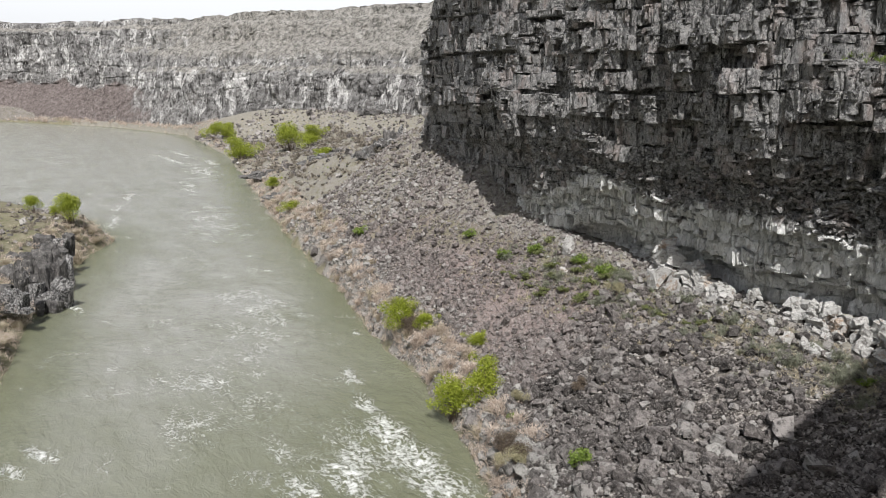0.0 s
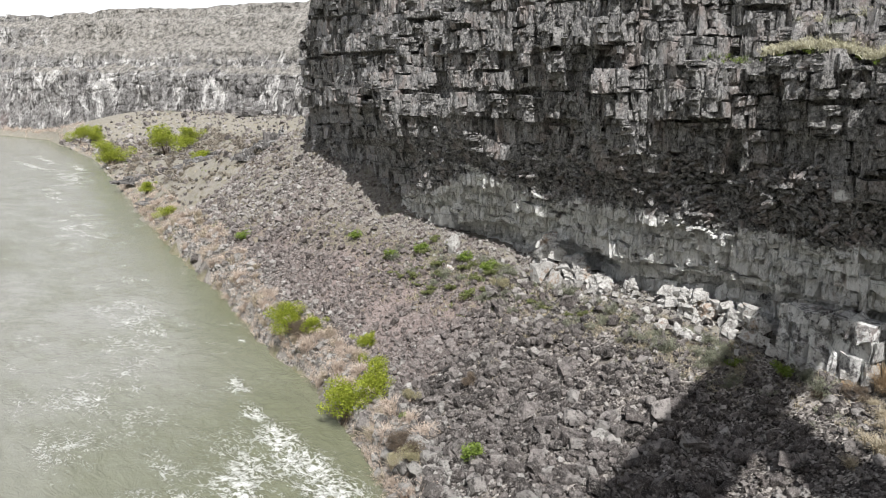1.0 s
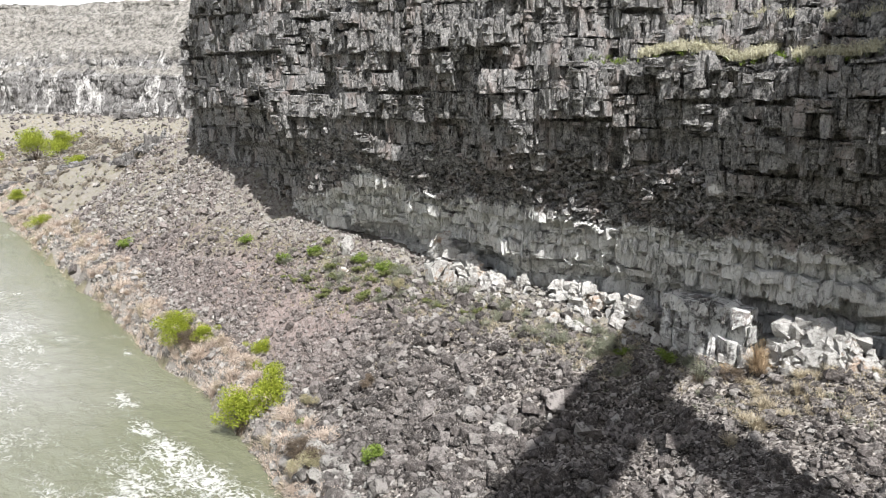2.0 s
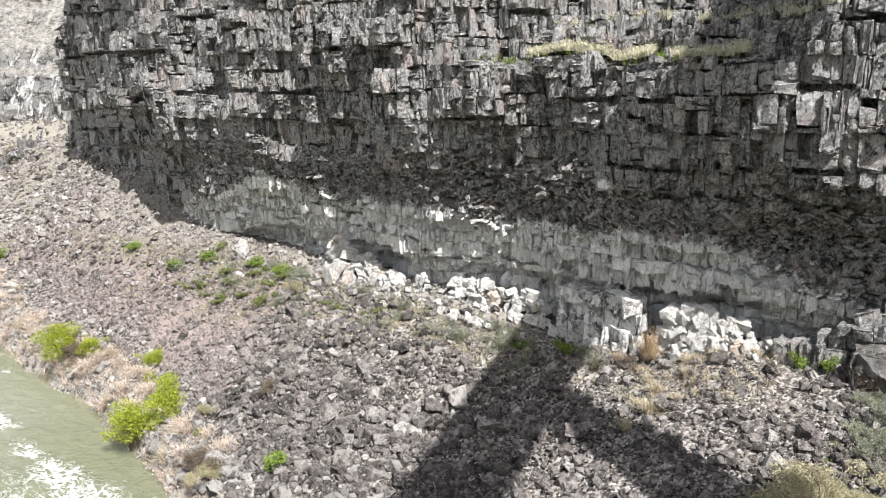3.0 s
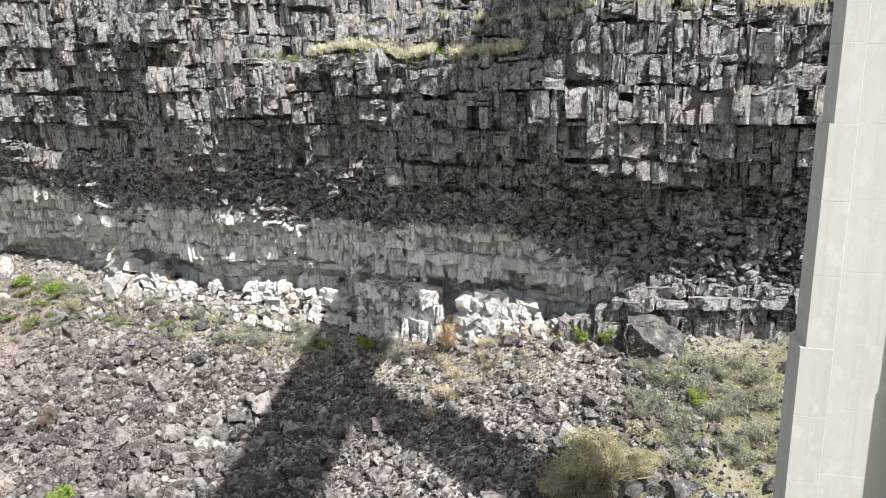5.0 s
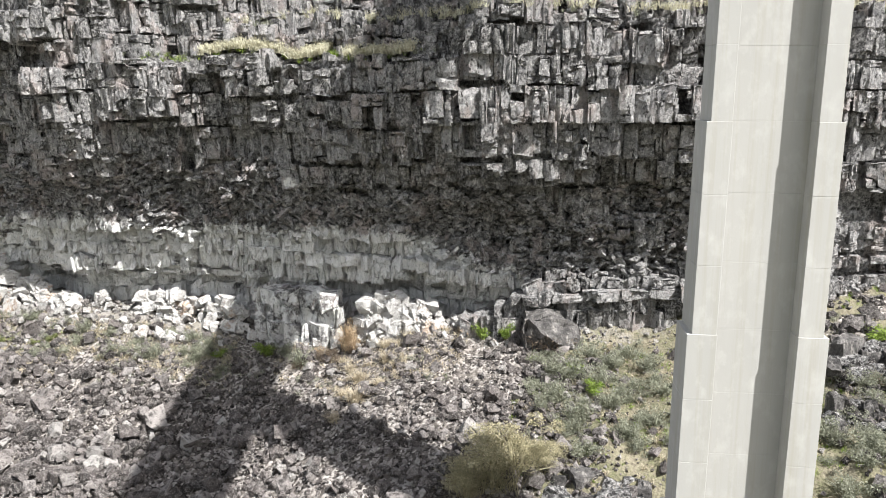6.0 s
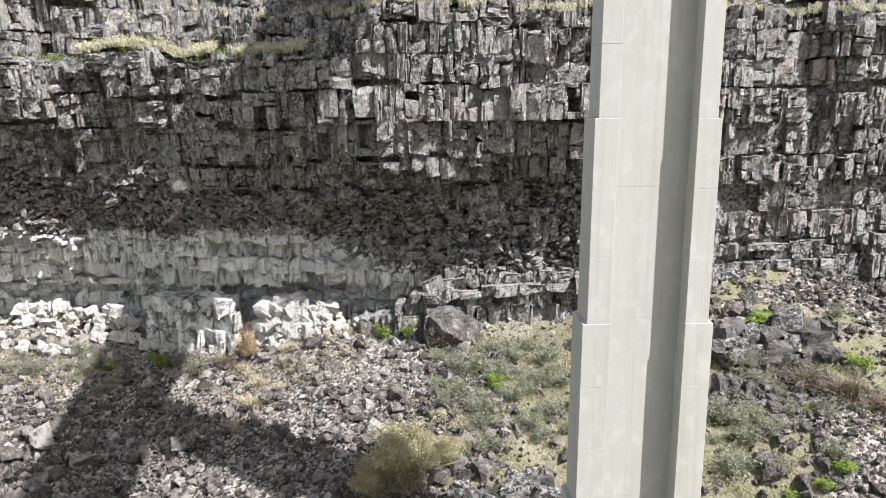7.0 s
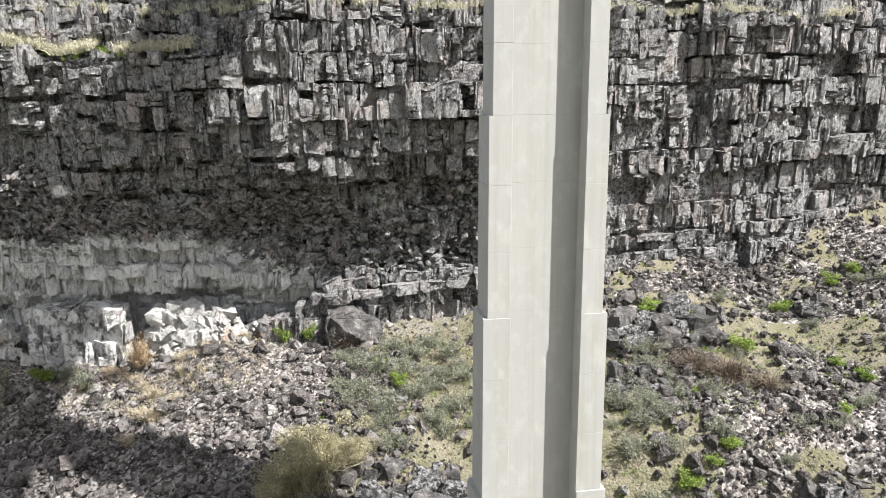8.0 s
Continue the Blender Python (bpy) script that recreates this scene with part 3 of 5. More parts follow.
BLOCK_FACES = np.array(
    [[l * RING + k, l * RING + k + 1, (l + 1) * RING + k + 1, (l + 1) * RING + k] for l in range(LEVELS - 1) for k in range(RING - 1)]
    + [[21, 22, 26, 27], [22, 23, 25, 26], [23, 24, 25, 23], [6, 5, 1, 0], [5, 4, 2, 1], [4, 3, 2, 4]]
)
CORNERS = RING * LEVELS


def blocks(u0, u1, z0, z1, out, deep, rough, seed):
    """Upright blocks with broken faces and a blunt ridge, 28 corners each, as an array of corners (n, 28, [u, out, z])."""
    g = np.random.default_rng(seed)
    n = len(u0)
    w, h = (u1 - u0)[:, None], (z1 - z0)[:, None]
    o = np.zeros((n, 1))
    peak = g.uniform(0.25, 0.75, (n, 1))
    at = np.concatenate([o, o, peak * g.uniform(0.3, 0.7, (n, 1)), peak, peak + (1 - peak) * g.uniform(0.3, 0.7, (n, 1)), o + 1, o + 1], 1)
    small = np.minimum(w, 1.3)
    tilt, lean, slant = g.normal(0, 0.3, (n, 1)), g.normal(0.06, 0.1, (n, 1)), g.normal(0, 0.03, (n, 1))
    ridge = np.maximum(g.normal(0.16, 0.14, (n, 1)), -0.05) * small * (1 - np.abs(at - peak) / np.maximum(peak, 1 - peak))
    face = g.normal(0, 0.045, (n, RING))
    ring = []
    for f in (0.0, g.uniform(0.15, 0.42, (n, 1)), g.uniform(0.55, 0.85, (n, 1)), 1.0):
        end = 1.0 if isinstance(f, float) else 0.0
        uu = u0[:, None] + w * at + slant * h * (f - 0.5) + g.normal(0, 0.03, (n, RING)) * w * rough
        front = out[:, None] + tilt * small * (at - 0.5) + ridge + lean * h * (f - 0.5) + (face + g.normal(0, 0.05, (n, RING))) * rough
        front = front - end * np.maximum(g.normal(-0.05, 0.16, (n, RING)), 0) * small
        front[:, 0] = front[:, -1] = out - deep
        zz = z0[:, None] + h * f + (g.normal(0, 0.05, (n, RING)) + 0.12 * (end + 0.3) * g.normal(0, 1, (n, 1)) * (at - 0.5)) * np.minimum(h, 1.2) * rough
        ring.append(np.stack([uu, front, zz], -1))
    return np.concatenate(ring, 1)


def bed_wave(x, seed, size=0.6):
    return size * float(fbm(np.array([x / 12.0]), np.array([seed * 1.7]), 3, 100)[0])


def column_blocks():
    """The dark upper tiers: large groups of columns, each group broken up in courses of its own. Left, right, bottom, top, out, tone."""
    r = random.Random(77)
    made = []
    z = 17.0
    while z < 58:
        tall = r.choice((r.uniform(1.0, 1.8), r.uniform(1.6, 3.0), r.uniform(2.4, 4.0)))
        bed, row_out, seed = r.choice((0.0, 0.04, 0.08, 0.25)), r.gauss(0, 0.25), r.uniform(0, 0.4)
        x = -150.0
        while x < 66:
            wide = r.uniform(1.2, 4.6) * (1.3 if x < -85 else 1)
            base = z + bed_wave(x, seed) + r.gauss(0, 0.16)
            top = base + tall - bed + (r.uniform(-0.5, 0.3) if r.random() < 0.3 else 0)
            out, tone = row_out + r.gauss(0, 0.33) - (r.uniform(0.5, 1.3) if r.random() < 0.1 else 0), r.uniform(0, 1)
            # columns that run through the group, each cut once or twice
            u = x
            while u < x + wide:
                w = r.choice((r.uniform(0.4, 0.75), r.uniform(0.6, 1.2), r.uniform(0.9, 2.0))) * (1.35 if x < -85 else 1)
                pieces = max(1, round((top - base) / r.choice((0.55, 0.8, 1.1, 1.6))))
                cuts = [base] + sorted(r.uniform(base + 0.2, top - 0.2) for _ in range(pieces - 1)) + [top]
                own = out + r.gauss(0, 0.13)
                for c0, c1 in zip(cuts[:-1], cuts[1:]):
                    if c1 - c0 < 0.14 or r.random() < 0.05:
                        continue
                    made.append((u, u + w - r.choice((0.0, 0.02, 0.06, 0.12)), c0, c1 - r.choice((0.0, 0.015, 0.04)), own + r.gauss(0, 0.1), 0.6 * tone + 0.4 * r.random()))
                u += w
            x += wide
        z += tall
    t = np.array(made)
    um, zm = (t[:, 0] + t[:, 1]) / 2, (t[:, 2] + t[:, 3]) / 2
    keep = (zm > band_top(um) - 0.3) & (zm > np.interp(um, FOOT_U[:, 0], FOOT_U[:, 1]) - 1.5) & ((zm > hack_top(um, 0)) | (rnd2(np.round(um * 100), np.round(zm * 100), 5) < 0.55))
    t = t[keep]
    t[:, 4] += cliff_out(um[keep], zm[keep])
    return t


def hack_top(x, seed):
    """The top of the hackly middle tier."""
    return 33.0 - 2.6 * step(-62, -46, x) - 12 * step(8, 20, x) - 16 * step(-93, -106, x) + 1.6 * np.sin(np.asarray(x) / 9.0) + 1.3 * fbm(np.asarray(x) / 6.0, 0 * np.asarray(x), 2, 301 + seed)


def lime_blocks():
    """The bleached beds: each bed hangs over the one below."""
    r = random.Random(78)
    made = []
    z = 9.0
    while z < 31:
        tall, row_out, seed = r.choice((r.uniform(0.5, 0.9), r.uniform(0.8, 1.5), r.uniform(1.2, 1.9))), r.gauss(0, 0.38), r.uniform(0, 0.3)
        x = -112.0
        while x < 8:
            dip = 0.75 * (float(np.interp(x, BAND_X, BAND_Z)) - 25.5)
            out = row_out + r.gauss(0, 0.2)
            base = z + dip + bed_wave(x, seed, 0.5) + r.gauss(0, 0.08)
            for _ in range(r.randint(2, 6)):
                w = r.choice((r.uniform(0.4, 0.8), r.uniform(0.7, 1.3), r.uniform(1.1, 2.4)))
                cuts = [0.0, r.uniform(0.3, 0.7), 1.0] if r.random() < 0.3 else [0.0, 1.0]
                for c0, c1 in zip(cuts[:-1], cuts[1:]):
                    made.append((x, x + w - r.choice((0.0, 0.0, 0.02, 0.06)), base + c0 * tall + r.choice((0.0, 0.03, 0.1, 0.2)) * (c0 == 0), base + c1 * tall + 0.01, out + r.gauss(0, 0.12) - (0.6 if r.random() < 0.04 else 0), r.random()))
                x += w
        z += tall
    t = np.array(made)
    um, zm = (t[:, 0] + t[:, 1]) / 2, (t[:, 2] + t[:, 3]) / 2
    keep = (zm < band_top(um) + 0.4) & (zm > np.interp(um, FOOT_U[:, 0], FOOT_U[:, 1]) - 1.5)
    t = t[keep]
    t[:, 4] += cliff_out(um[keep], zm[keep])
    return t


def joined(name, v, tone, material, wall, label="", lime=None):
    """Blocks of the cliff in one mesh."""
    n = len(v)
    faces = (BLOCK_FACES[None] + (np.arange(n) * CORNERS)[:, None, None]).reshape(-1, 4)
    me = np_mesh(name, cliff_place(v[..., 0], v[..., 1], v[..., 2]).reshape(-1, 3), faces, material, False, {"lime": lime_at(v[..., 0], v[..., 2]) if lime is None else np.full(n * CORNERS, lime), "tone": np.repeat(tone, CORNERS)})
    return tagged(part(name, me, None, wall, label), kind="stuff")


def build_near_cliff():
    xs = np.concatenate([np.arange(-150.0, -85.0, 0.6), np.arange(-85.0, 66.0, 0.4)])
    zs = np.arange(10.0, 58.0, 0.4)
    x, z = np.meshgrid(xs, zs)
    back = cliff_out(x, z) - 1.05 + 0.35 * fbm(x / 1.2, z / 1.2, 3, 73)
    me = np_mesh("cliff", cliff_place(x, back, z).reshape(-1, 3), grid_faces(len(zs), len(xs)), M_CLIFF, False, {"lime": lime_at(x, z), "tone": 0.25 + 0.2 * vnoise(x, z, 74)})
    wall = tagged(new("cliff_wall", me), "dark columnar basalt cliff with a bleached lime band near its foot", "cliff", kind="structure")
    t = column_blocks()
    v = blocks(*t[:, :5].T, 1.5, np.full((len(t), 1), 1.0), 9)
    um, zm = (t[:, 0] + t[:, 1]) / 2, (t[:, 2] + t[:, 3]) / 2
    near = (um > -28) & (um < 24) & (zm > 34) & (zm < 46) & (t[:, 1] - t[:, 0] > 0.6) & (t[:, 3] - t[:, 2] > 0.8)
    single = np.where(near)[0][:300]
    rest = np.setdiff1d(np.arange(len(t)), single)
    joined("basalt_blocks", v[rest], t[rest, 5], M_CLIFF, wall)
    p, lime = cliff_place(v[..., 0], v[..., 1], v[..., 2]), lime_at(v[..., 0], v[..., 2])
    for k in single:
        c = p[k].mean(0)
        ob = part("basalt_block", np_mesh("basalt_block", p[k] - c, BLOCK_FACES, M_CLIFF, False, {"lime": lime[k], "tone": np.full(CORNERS, t[k, 5])}), None, wall)
        ob.location = c
    # the hackly middle tier: splintered stones that stick out at all angles
    g = np.random.default_rng(31)
    n = 15000
    u, f = g.uniform(-150, 62, n), g.uniform(-0.12, 1.1, n)
    low = np.maximum(band_top(u), np.interp(u, FOOT_U[:, 0], FOOT_U[:, 1]))
    zz = low + f * (hack_top(u, 0) - low)
    size = 0.2 * g.uniform(0.05, 1, n) ** -0.42 * np.where(u < -85, 1.25, 1)
    place = cliff_place(u, cliff_out(u, zz) + g.normal(-0.2, 0.26, n), zz)
    me = scatter_rocks("splintered_rock", place, size, 32, {"lime": lime_at(u, zz) + 0.12 * (g.uniform(0, 1, n) < 0.4), "tone": g.uniform(0.1, 0.95, n)}, M_CLIFF, 0.45, [(v * (1.5, 1.1, 0.62), f) for v, f in ROCKS])
    tagged(part("splintered_rock", me, None, wall, "dark splintered basalt between the columns and the lime band"), kind="stuff")
    t = lime_blocks()
    v = blocks(*t[:, :5].T, 1.6, np.full((len(t), 1), 1.8), 11)
    joined("bleached_beds", v, t[:, 5], M_CLIFF, wall, "pale bleached rock beds")
    # the bleached toe under the lime band: west end, east end, top, stones, how far out, size
    vs, at, sizes = [], [], []
    for a, b, top, count, out, size in ((-72.6, -69.2, 20.8, 34, 1.7, 0.8), (-69.2, -65.0, 19.0, 46, 0.8, 0.62), (-65.0, -60.5, 17.4, 36, 0.6, 0.5), (-58.6, -56.8, 17.9, 12, 0.3, 0.55), (-53.2, -44.4, 18.2, 120, 0.2, 0.5), (-44.0, -40.0, 18.2, 30, 0.7, 0.75), (-38.2, -28.0, 15.4, 26, 1.9, 0.6),
                                        (-25.4, -20.4, 19.7, 60, 1.7, 0.85), (-20.4, -17.2, 18.9, 40, 1.5, 0.7), (-17.2, -11.0, 17.4, 40, 0.3, 0.4), (-97, -90, 16.9, 30, -0.6, 0.4)):
        for _ in range(count):
            u = g.uniform(a, b)
            foot = float(np.interp(u, FOOT_U[:, 0], FOOT_U[:, 1])) - 0.4
            h = g.uniform(0, 1) ** 0.8
            zz = foot + (top - 0.4 - foot) * h * (1 - 0.25 * abs(2 * (u - a) / (b - a) - 1))
            at.append(cliff_place(np.array(u), np.array(out - 1.1 - 0.9 * h + g.normal(0, 0.15)), np.array(zz)))
            sizes.append(size * g.uniform(0.35, 1.0) ** 1.2 * 1.7)
    v, f = zip(*[chipped(*chunk(300 + k), k, 0.05) for k in range(10)])
    me = scatter_rocks("bleached_toe", np.array(at), np.array(sizes), 33, {}, M_LIME, 0.4, list(zip(v, f)))
    tagged(part("bleached_toe", me, None, wall, "bleached white broken rock under the lime band"), kind="stuff")
    r = random.Random(12)
    rows = []
    for low, high, out in ((12.0, 15.6, 1.5), (15.5, 17.6, 1.2), (17.5, 19.1, 1.6)):
        u = -38.0
        while u < -28.4:
            w = r.uniform(0.8, 2.4)
            rows.append((u, min(u + w, -27.9) - 0.05, low + 0.02, high + r.gauss(0, 0.12), out - 1.1 + r.gauss(0, 0.2) + 0.05 * (u + 38)))
            u += w
    t = np.array(rows)
    joined("bleached_bench", blocks(*t.T, 3.0, np.full((len(t), 1), 2.1), 19), np.random.default_rng(20).uniform(0.2, 1, len(t)), M_CLIFF, wall, "pale jointed rock bench jutting from the cliff foot", 0.52)
    # the dark columnar step under the band's east end: low columns under a jutting ledge
    r = random.Random(13)
    rows = []
    for low, high, out, narrow, broad in ((-1.5, 1.6, 0.7, 0.8, 1.9), (1.4, 2.8, 1.0, 0.7, 1.7), (2.7, 3.7, 1.7, 1.2, 3.0), (3.6, 4.7, 0.7, 0.6, 2.0)):
        u = -13.0 + 1.2 * low
        while u < 19:
            w = r.uniform(narrow, broad)
            foot = float(np.interp(u, FOOT_U[:, 0], FOOT_U[:, 1])) - 0.12 * max(u, 0)
            if r.random() < 0.94:
                rows.append((u, u + w * 0.98, foot + low + r.gauss(0, 0.1), foot + high + r.gauss(0, 0.15), out + r.gauss(0, 0.28)))
            u += w
    t = np.array(rows)
    v = blocks(*t.T, 3.2, np.full((len(t), 1), 1.2), 17)
    joined("basalt_step", v, np.random.default_rng(18).uniform(0, 0.8, len(t)), M_CLIFF, wall, "dark columnar basalt step at the cliff foot", -0.1)
    # the side that runs back behind the corner, the upper tier and the east end
    us, zs = np.arange(0, 75, 1.0), np.arange(12, 76, 1.0)
    u, z = np.meshgrid(us, zs)
    side = np.stack([-187.0 - 0.1 * u + 0.8 * fbm(u / 4, z / 4, 3, 95) - 0.02 * z, 114 + u, z], -1)
    part("cliff_flank", np_mesh("flank", side.reshape(-1, 3), grid_faces(len(zs), len(us))[:, ::-1], M_CLIFF, False), None, wall)
    xs, zs = np.arange(-196, 160, 1.2), np.arange(56, 75.2, 0.9)
    x, z = np.meshgrid(xs, zs)
    up = np.stack([x, wall_world(x) + 3.5 + 0.35 * (z - 56) + 0.9 * fbm(x / 3, z / 3, 3, 96), z], -1)
    part("cliff_upper_tier", np_mesh("tier", up.reshape(-1, 3), grid_faces(len(zs), len(xs)), M_CLIFF, False), None, wall)
    xs, zs = np.arange(62, 160, 1.2), np.arange(20, 58, 0.8)
    x, z = np.meshgrid(xs, zs)
    east = np.stack([x, wall_front(x) - 1.0 + 0.9 * fbm(x / 3, z / 3, 3, 97), z], -1)
    part("cliff_east_end", np_mesh("east", east.reshape(-1, 3), grid_faces(len(zs), len(xs)), M_CLIFF, False), None, wall)


def build_far_cliff():
    line = FAR_WALL[1:]
    seg = np.hypot(*np.diff(line, axis=0).T)
    at = np.concatenate([[0], np.cumsum(seg)])
    us, vs = np.arange(0, at[-1], 1.8), np.linspace(0, 1, 84)
    u, v = np.meshgrid(us, vs)
    px, py = np.interp(u, at, line[:, 0]), np.interp(u, at, line[:, 1])
    # smooth the corners
    for _ in range(30):
        px[:, 1:-1], py[:, 1:-1] = (px[:, :-2] + px[:, 2:]) / 2, (py[:, :-2] + py[:, 2:]) / 2
    tx, ty = np.gradient(px, axis=1), np.gradient(py, axis=1)
    ln = np.hypot(tx, ty)
    nx, ny = ty / ln, -tx / ln  # away from the river
    sheer = step(480, 760, u)  # farther west the whole wall is sheer
    z = -3 + 100 * v + (2.5 * fbm(u / 60, v * 0, 3, 201) + 0.8 * fbm(u / 7, v * 0, 2, 202)) * v
    back_a = np.interp(v, [0, 0.22, 0.5, 0.55, 0.66, 0.75, 0.9, 0.93, 1.0], [-6, 0, 4, 12, 18, 34, 44, 52, 56])
    back_b = np.interp(v, [0, 0.05, 0.38, 0.42, 0.7, 0.9, 0.94, 1.0], [-14, -10, 16, 17, 21, 26, 34, 38])
    back = back_a * (1 - sheer) + back_b * sheer
    back = back + (5 * fbm(u / 45.0, v * 2.0, 3, 203) + 2.4 * fbm(u / 10.0, v * 5, 3, 204)) * step(0.1, 0.4, v)
    pr, ed, _ = block_rows(u / 3.0, z / 7.0, wall_rows(-2, 40, 1.0, 2.6, 8), 1.0, 400)
    back = back - (1.5 * pr - 1.0 * np.exp(-((ed / 0.1) ** 2))) * step(0.12, 0.4, v) + 0.9 * fbm(u / 3.0, z / 3.0, 2, 206) + 2.2 * fbm(u / 7.0, z / 45.0, 3, 207) * step(0.15, 0.4, v)
    # a deep cleft
    back = back + 7 * np.exp(-(((u - 640) / 4.0) ** 2)) * step(0.3, 0.45, v)
    x, y = px + nx * back, py + ny * back
    flat = np.abs(np.gradient(back, axis=0)) / np.gradient(z, axis=0)
    grass = np.clip(step(0.7, 1.6, flat) * 0.8 + 0.55 * (1 - sheer) * step(0.5, 0.7, v), 0, 1) * step(0.28, 0.5, v + 0.3 * (1 - sheer))
    me = np_mesh("far_cliff", np.stack([x, y, z], -1).reshape(-1, 3), grid_faces(len(vs), len(us))[:, ::-1], M_FAR, False, {"grass": grass, "red": step(0.46, 0.36, v + 0.05 * fbm(u / 20, v, 2, 208)) * (0.35 + 0.65 * sheer)})
    tagged(new("far_cliff_wall", me), "distant grey stepped canyon wall with pale stained faces", "cliff", kind="structure")


# ---- rocks ----
def rock_template(seed, points=13, flat=0.75):
    r = random.Random(seed)
    bm = bmesh.new()
    for _ in range(points):
        v = Vector((r.uniform(-1, 1), r.uniform(-1, 1), r.uniform(-1, 1)))
        v /= max(abs(v.x), abs(v.y), abs(v.z)) ** 0.75 + 0.15
        bm.verts.new((v.x, v.y * r.uniform(0.8, 1), v.z * flat))
    hull = bmesh.ops.convex_hull(bm, input=bm.verts)
    bmesh.ops.delete(bm, geom=[g for g in hull["geom_interior"] if isinstance(g, bmesh.types.BMVert)], context="VERTS")
    bmesh.ops.triangulate(bm, faces=bm.faces)
    bm.verts.ensure_lookup_table()
    v = np.array([p.co[:] for p in bm.verts])
    f = np.array([[p.index for p in q.verts] for q in bm.faces])
    bm.free()
    return v / np.abs(v).max(), f


def chipped(v, f, seed, amount=0.06):
    """A rock with each face split in four and roughened."""
    mid, out, corners = {}, [], [tuple(p) for p in v]
    for a, b, c in f:
        m = []
        for p, q in ((a, b), (b, c), (c, a)):
            key = (min(p, q), max(p, q))
            if key not in mid:
                mid[key] = len(corners)
                corners.append(tuple((v[p] + v[q]) / 2))
            m.append(mid[key])
        out += [(a, m[0], m[2]), (b, m[1], m[0]), (c, m[2], m[1]), (m[0], m[1], m[2])]
    w = np.array(corners)
    return w + np.random.default_rng(seed).normal(0, amount, w.shape), np.array(out)


def chunk(seed):
    """A chunky broken stone: a box with uneven corners and one or two chips."""
    r = random.Random(seed)
    bm = bmesh.new()
    flat = r.uniform(0.6, 0.95)
    for sx, sy, sz in [(i, j, k) for i in (-1, 1) for j in (-1, 1) for k in (-1, 1)]:
        bm.verts.new((sx * r.uniform(0.45, 1), sy * r.uniform(0.4, 0.9), sz * r.uniform(0.5, 1) * flat))
    bm.verts.new((r.uniform(-0.5, 0.5), r.uniform(-0.5, 0.5), r.uniform(0.9, 1.15) * flat))
    hull = bmesh.ops.convex_hull(bm, input=bm.verts)
    bmesh.ops.delete(bm, geom=[g for g in hull["geom_interior"] if isinstance(g, bmesh.types.BMVert)], context="VERTS")
    bmesh.ops.triangulate(bm, faces=bm.faces)
    bm.verts.ensure_lookup_table()
    v = np.array([p.co[:] for p in bm.verts])
    f = np.array([[p.index for p in q.verts] for q in bm.faces])
    bm.free()
    return v, f


def pebble(seed):
    """A small stone of eight faces."""
    g = np.random.default_rng(seed + 500)
    v = np.array([(1, 0, 0), (-1, 0, 0), (0, 1, 0), (0, -1, 0), (0, 0, 1), (0, 0, -1)], float) * g.uniform(0.6, 1.25, (6, 1)) + g.normal(0, 0.22, (6, 3))
    return v, np.array([(0, 2, 4), (2, 1, 4), (1, 3, 4), (3, 0, 4), (2, 0, 5), (1, 2, 5), (3, 1, 5), (0, 3, 5)])


ROCKS = [chunk(k) for k in range(20)]


def scatter_rocks(name, places, sizes, seed, attrs, material=None, tumble=0.5, shapes=None):
    """Many rocks in one mesh."""
    g = np.random.default_rng(seed)
    vs, fs, at, owner = [], [], 0, []
    shapes = shapes or ROCKS
    pick = g.integers(0, len(shapes), len(places))
    for k, (v, f) in enumerate(shapes):
        idx = np.where(pick == k)[0]
        n = len(idx)
        if not n:
            continue
        a, b, c = g.uniform(0, 6.28, n), g.normal(0, tumble, n), g.normal(0, tumble, n)
        rz = np.zeros((n, 3, 3))
        ca, sa, cb, sb, cc, sc = np.cos(a), np.sin(a), np.cos(b), np.sin(b), np.cos(c), np.sin(c)
        rz[:, 0] = np.stack([ca * cb, ca * sb * sc - sa * cc, ca * sb * cc + sa * sc], -1)
        rz[:, 1] = np.stack([sa * cb, sa * sb * sc + ca * cc, sa * sb * cc - ca * sc], -1)
        rz[:, 2] = np.stack([-sb, cb * sc, cb * cc], -1)
        s = sizes[idx, None] * g.uniform(0.7, 1.2, (n, 3))
        w = np.einsum("nij,nkj->nki", rz, v[None] * s[:, None]) + places[idx, None]
        vs.append(w.reshape(-1, 3))
        fs.append((f[None] + (np.arange(n) * len(v))[:, None, None] + at).reshape(-1, 3))
        owner.append(np.repeat(idx, len(v)))
        at += n * len(v)
    owner = np.concatenate(owner)
    return np_mesh(name, np.concatenate(vs), np.concatenate(fs), material or M_RUBBLE, False, {k: a[owner] for k, a in attrs.items()})


def talus_density(x, y):
    """How thick the rocks lie, 0 to 1."""
    d = y - np.interp(x, SHORE[:, 0], SHORE[:, 1])
    edge = wall_world(x)
    k = step(0.1, 1.2, d) * step(edge + 4.5, edge + 2.5, y)
    k = k * (1 - 0.8 * step(-2, 3, x) * step(22, 17, x) * step(46, 50, y)) * (1 - 0.6 * step(13, 17, x) * step(0.05, 0.3, vnoise(x / 5.0, y / 4.0, 14)))
    k = k * (1 - 0.35 * step(WALL_Y - 9, WALL_Y - 5, y) * step(-15, -25, x) * step(-70, -55, x))
    return k * (0.75 + 0.4 * vnoise(x / 7, y / 7, 44))


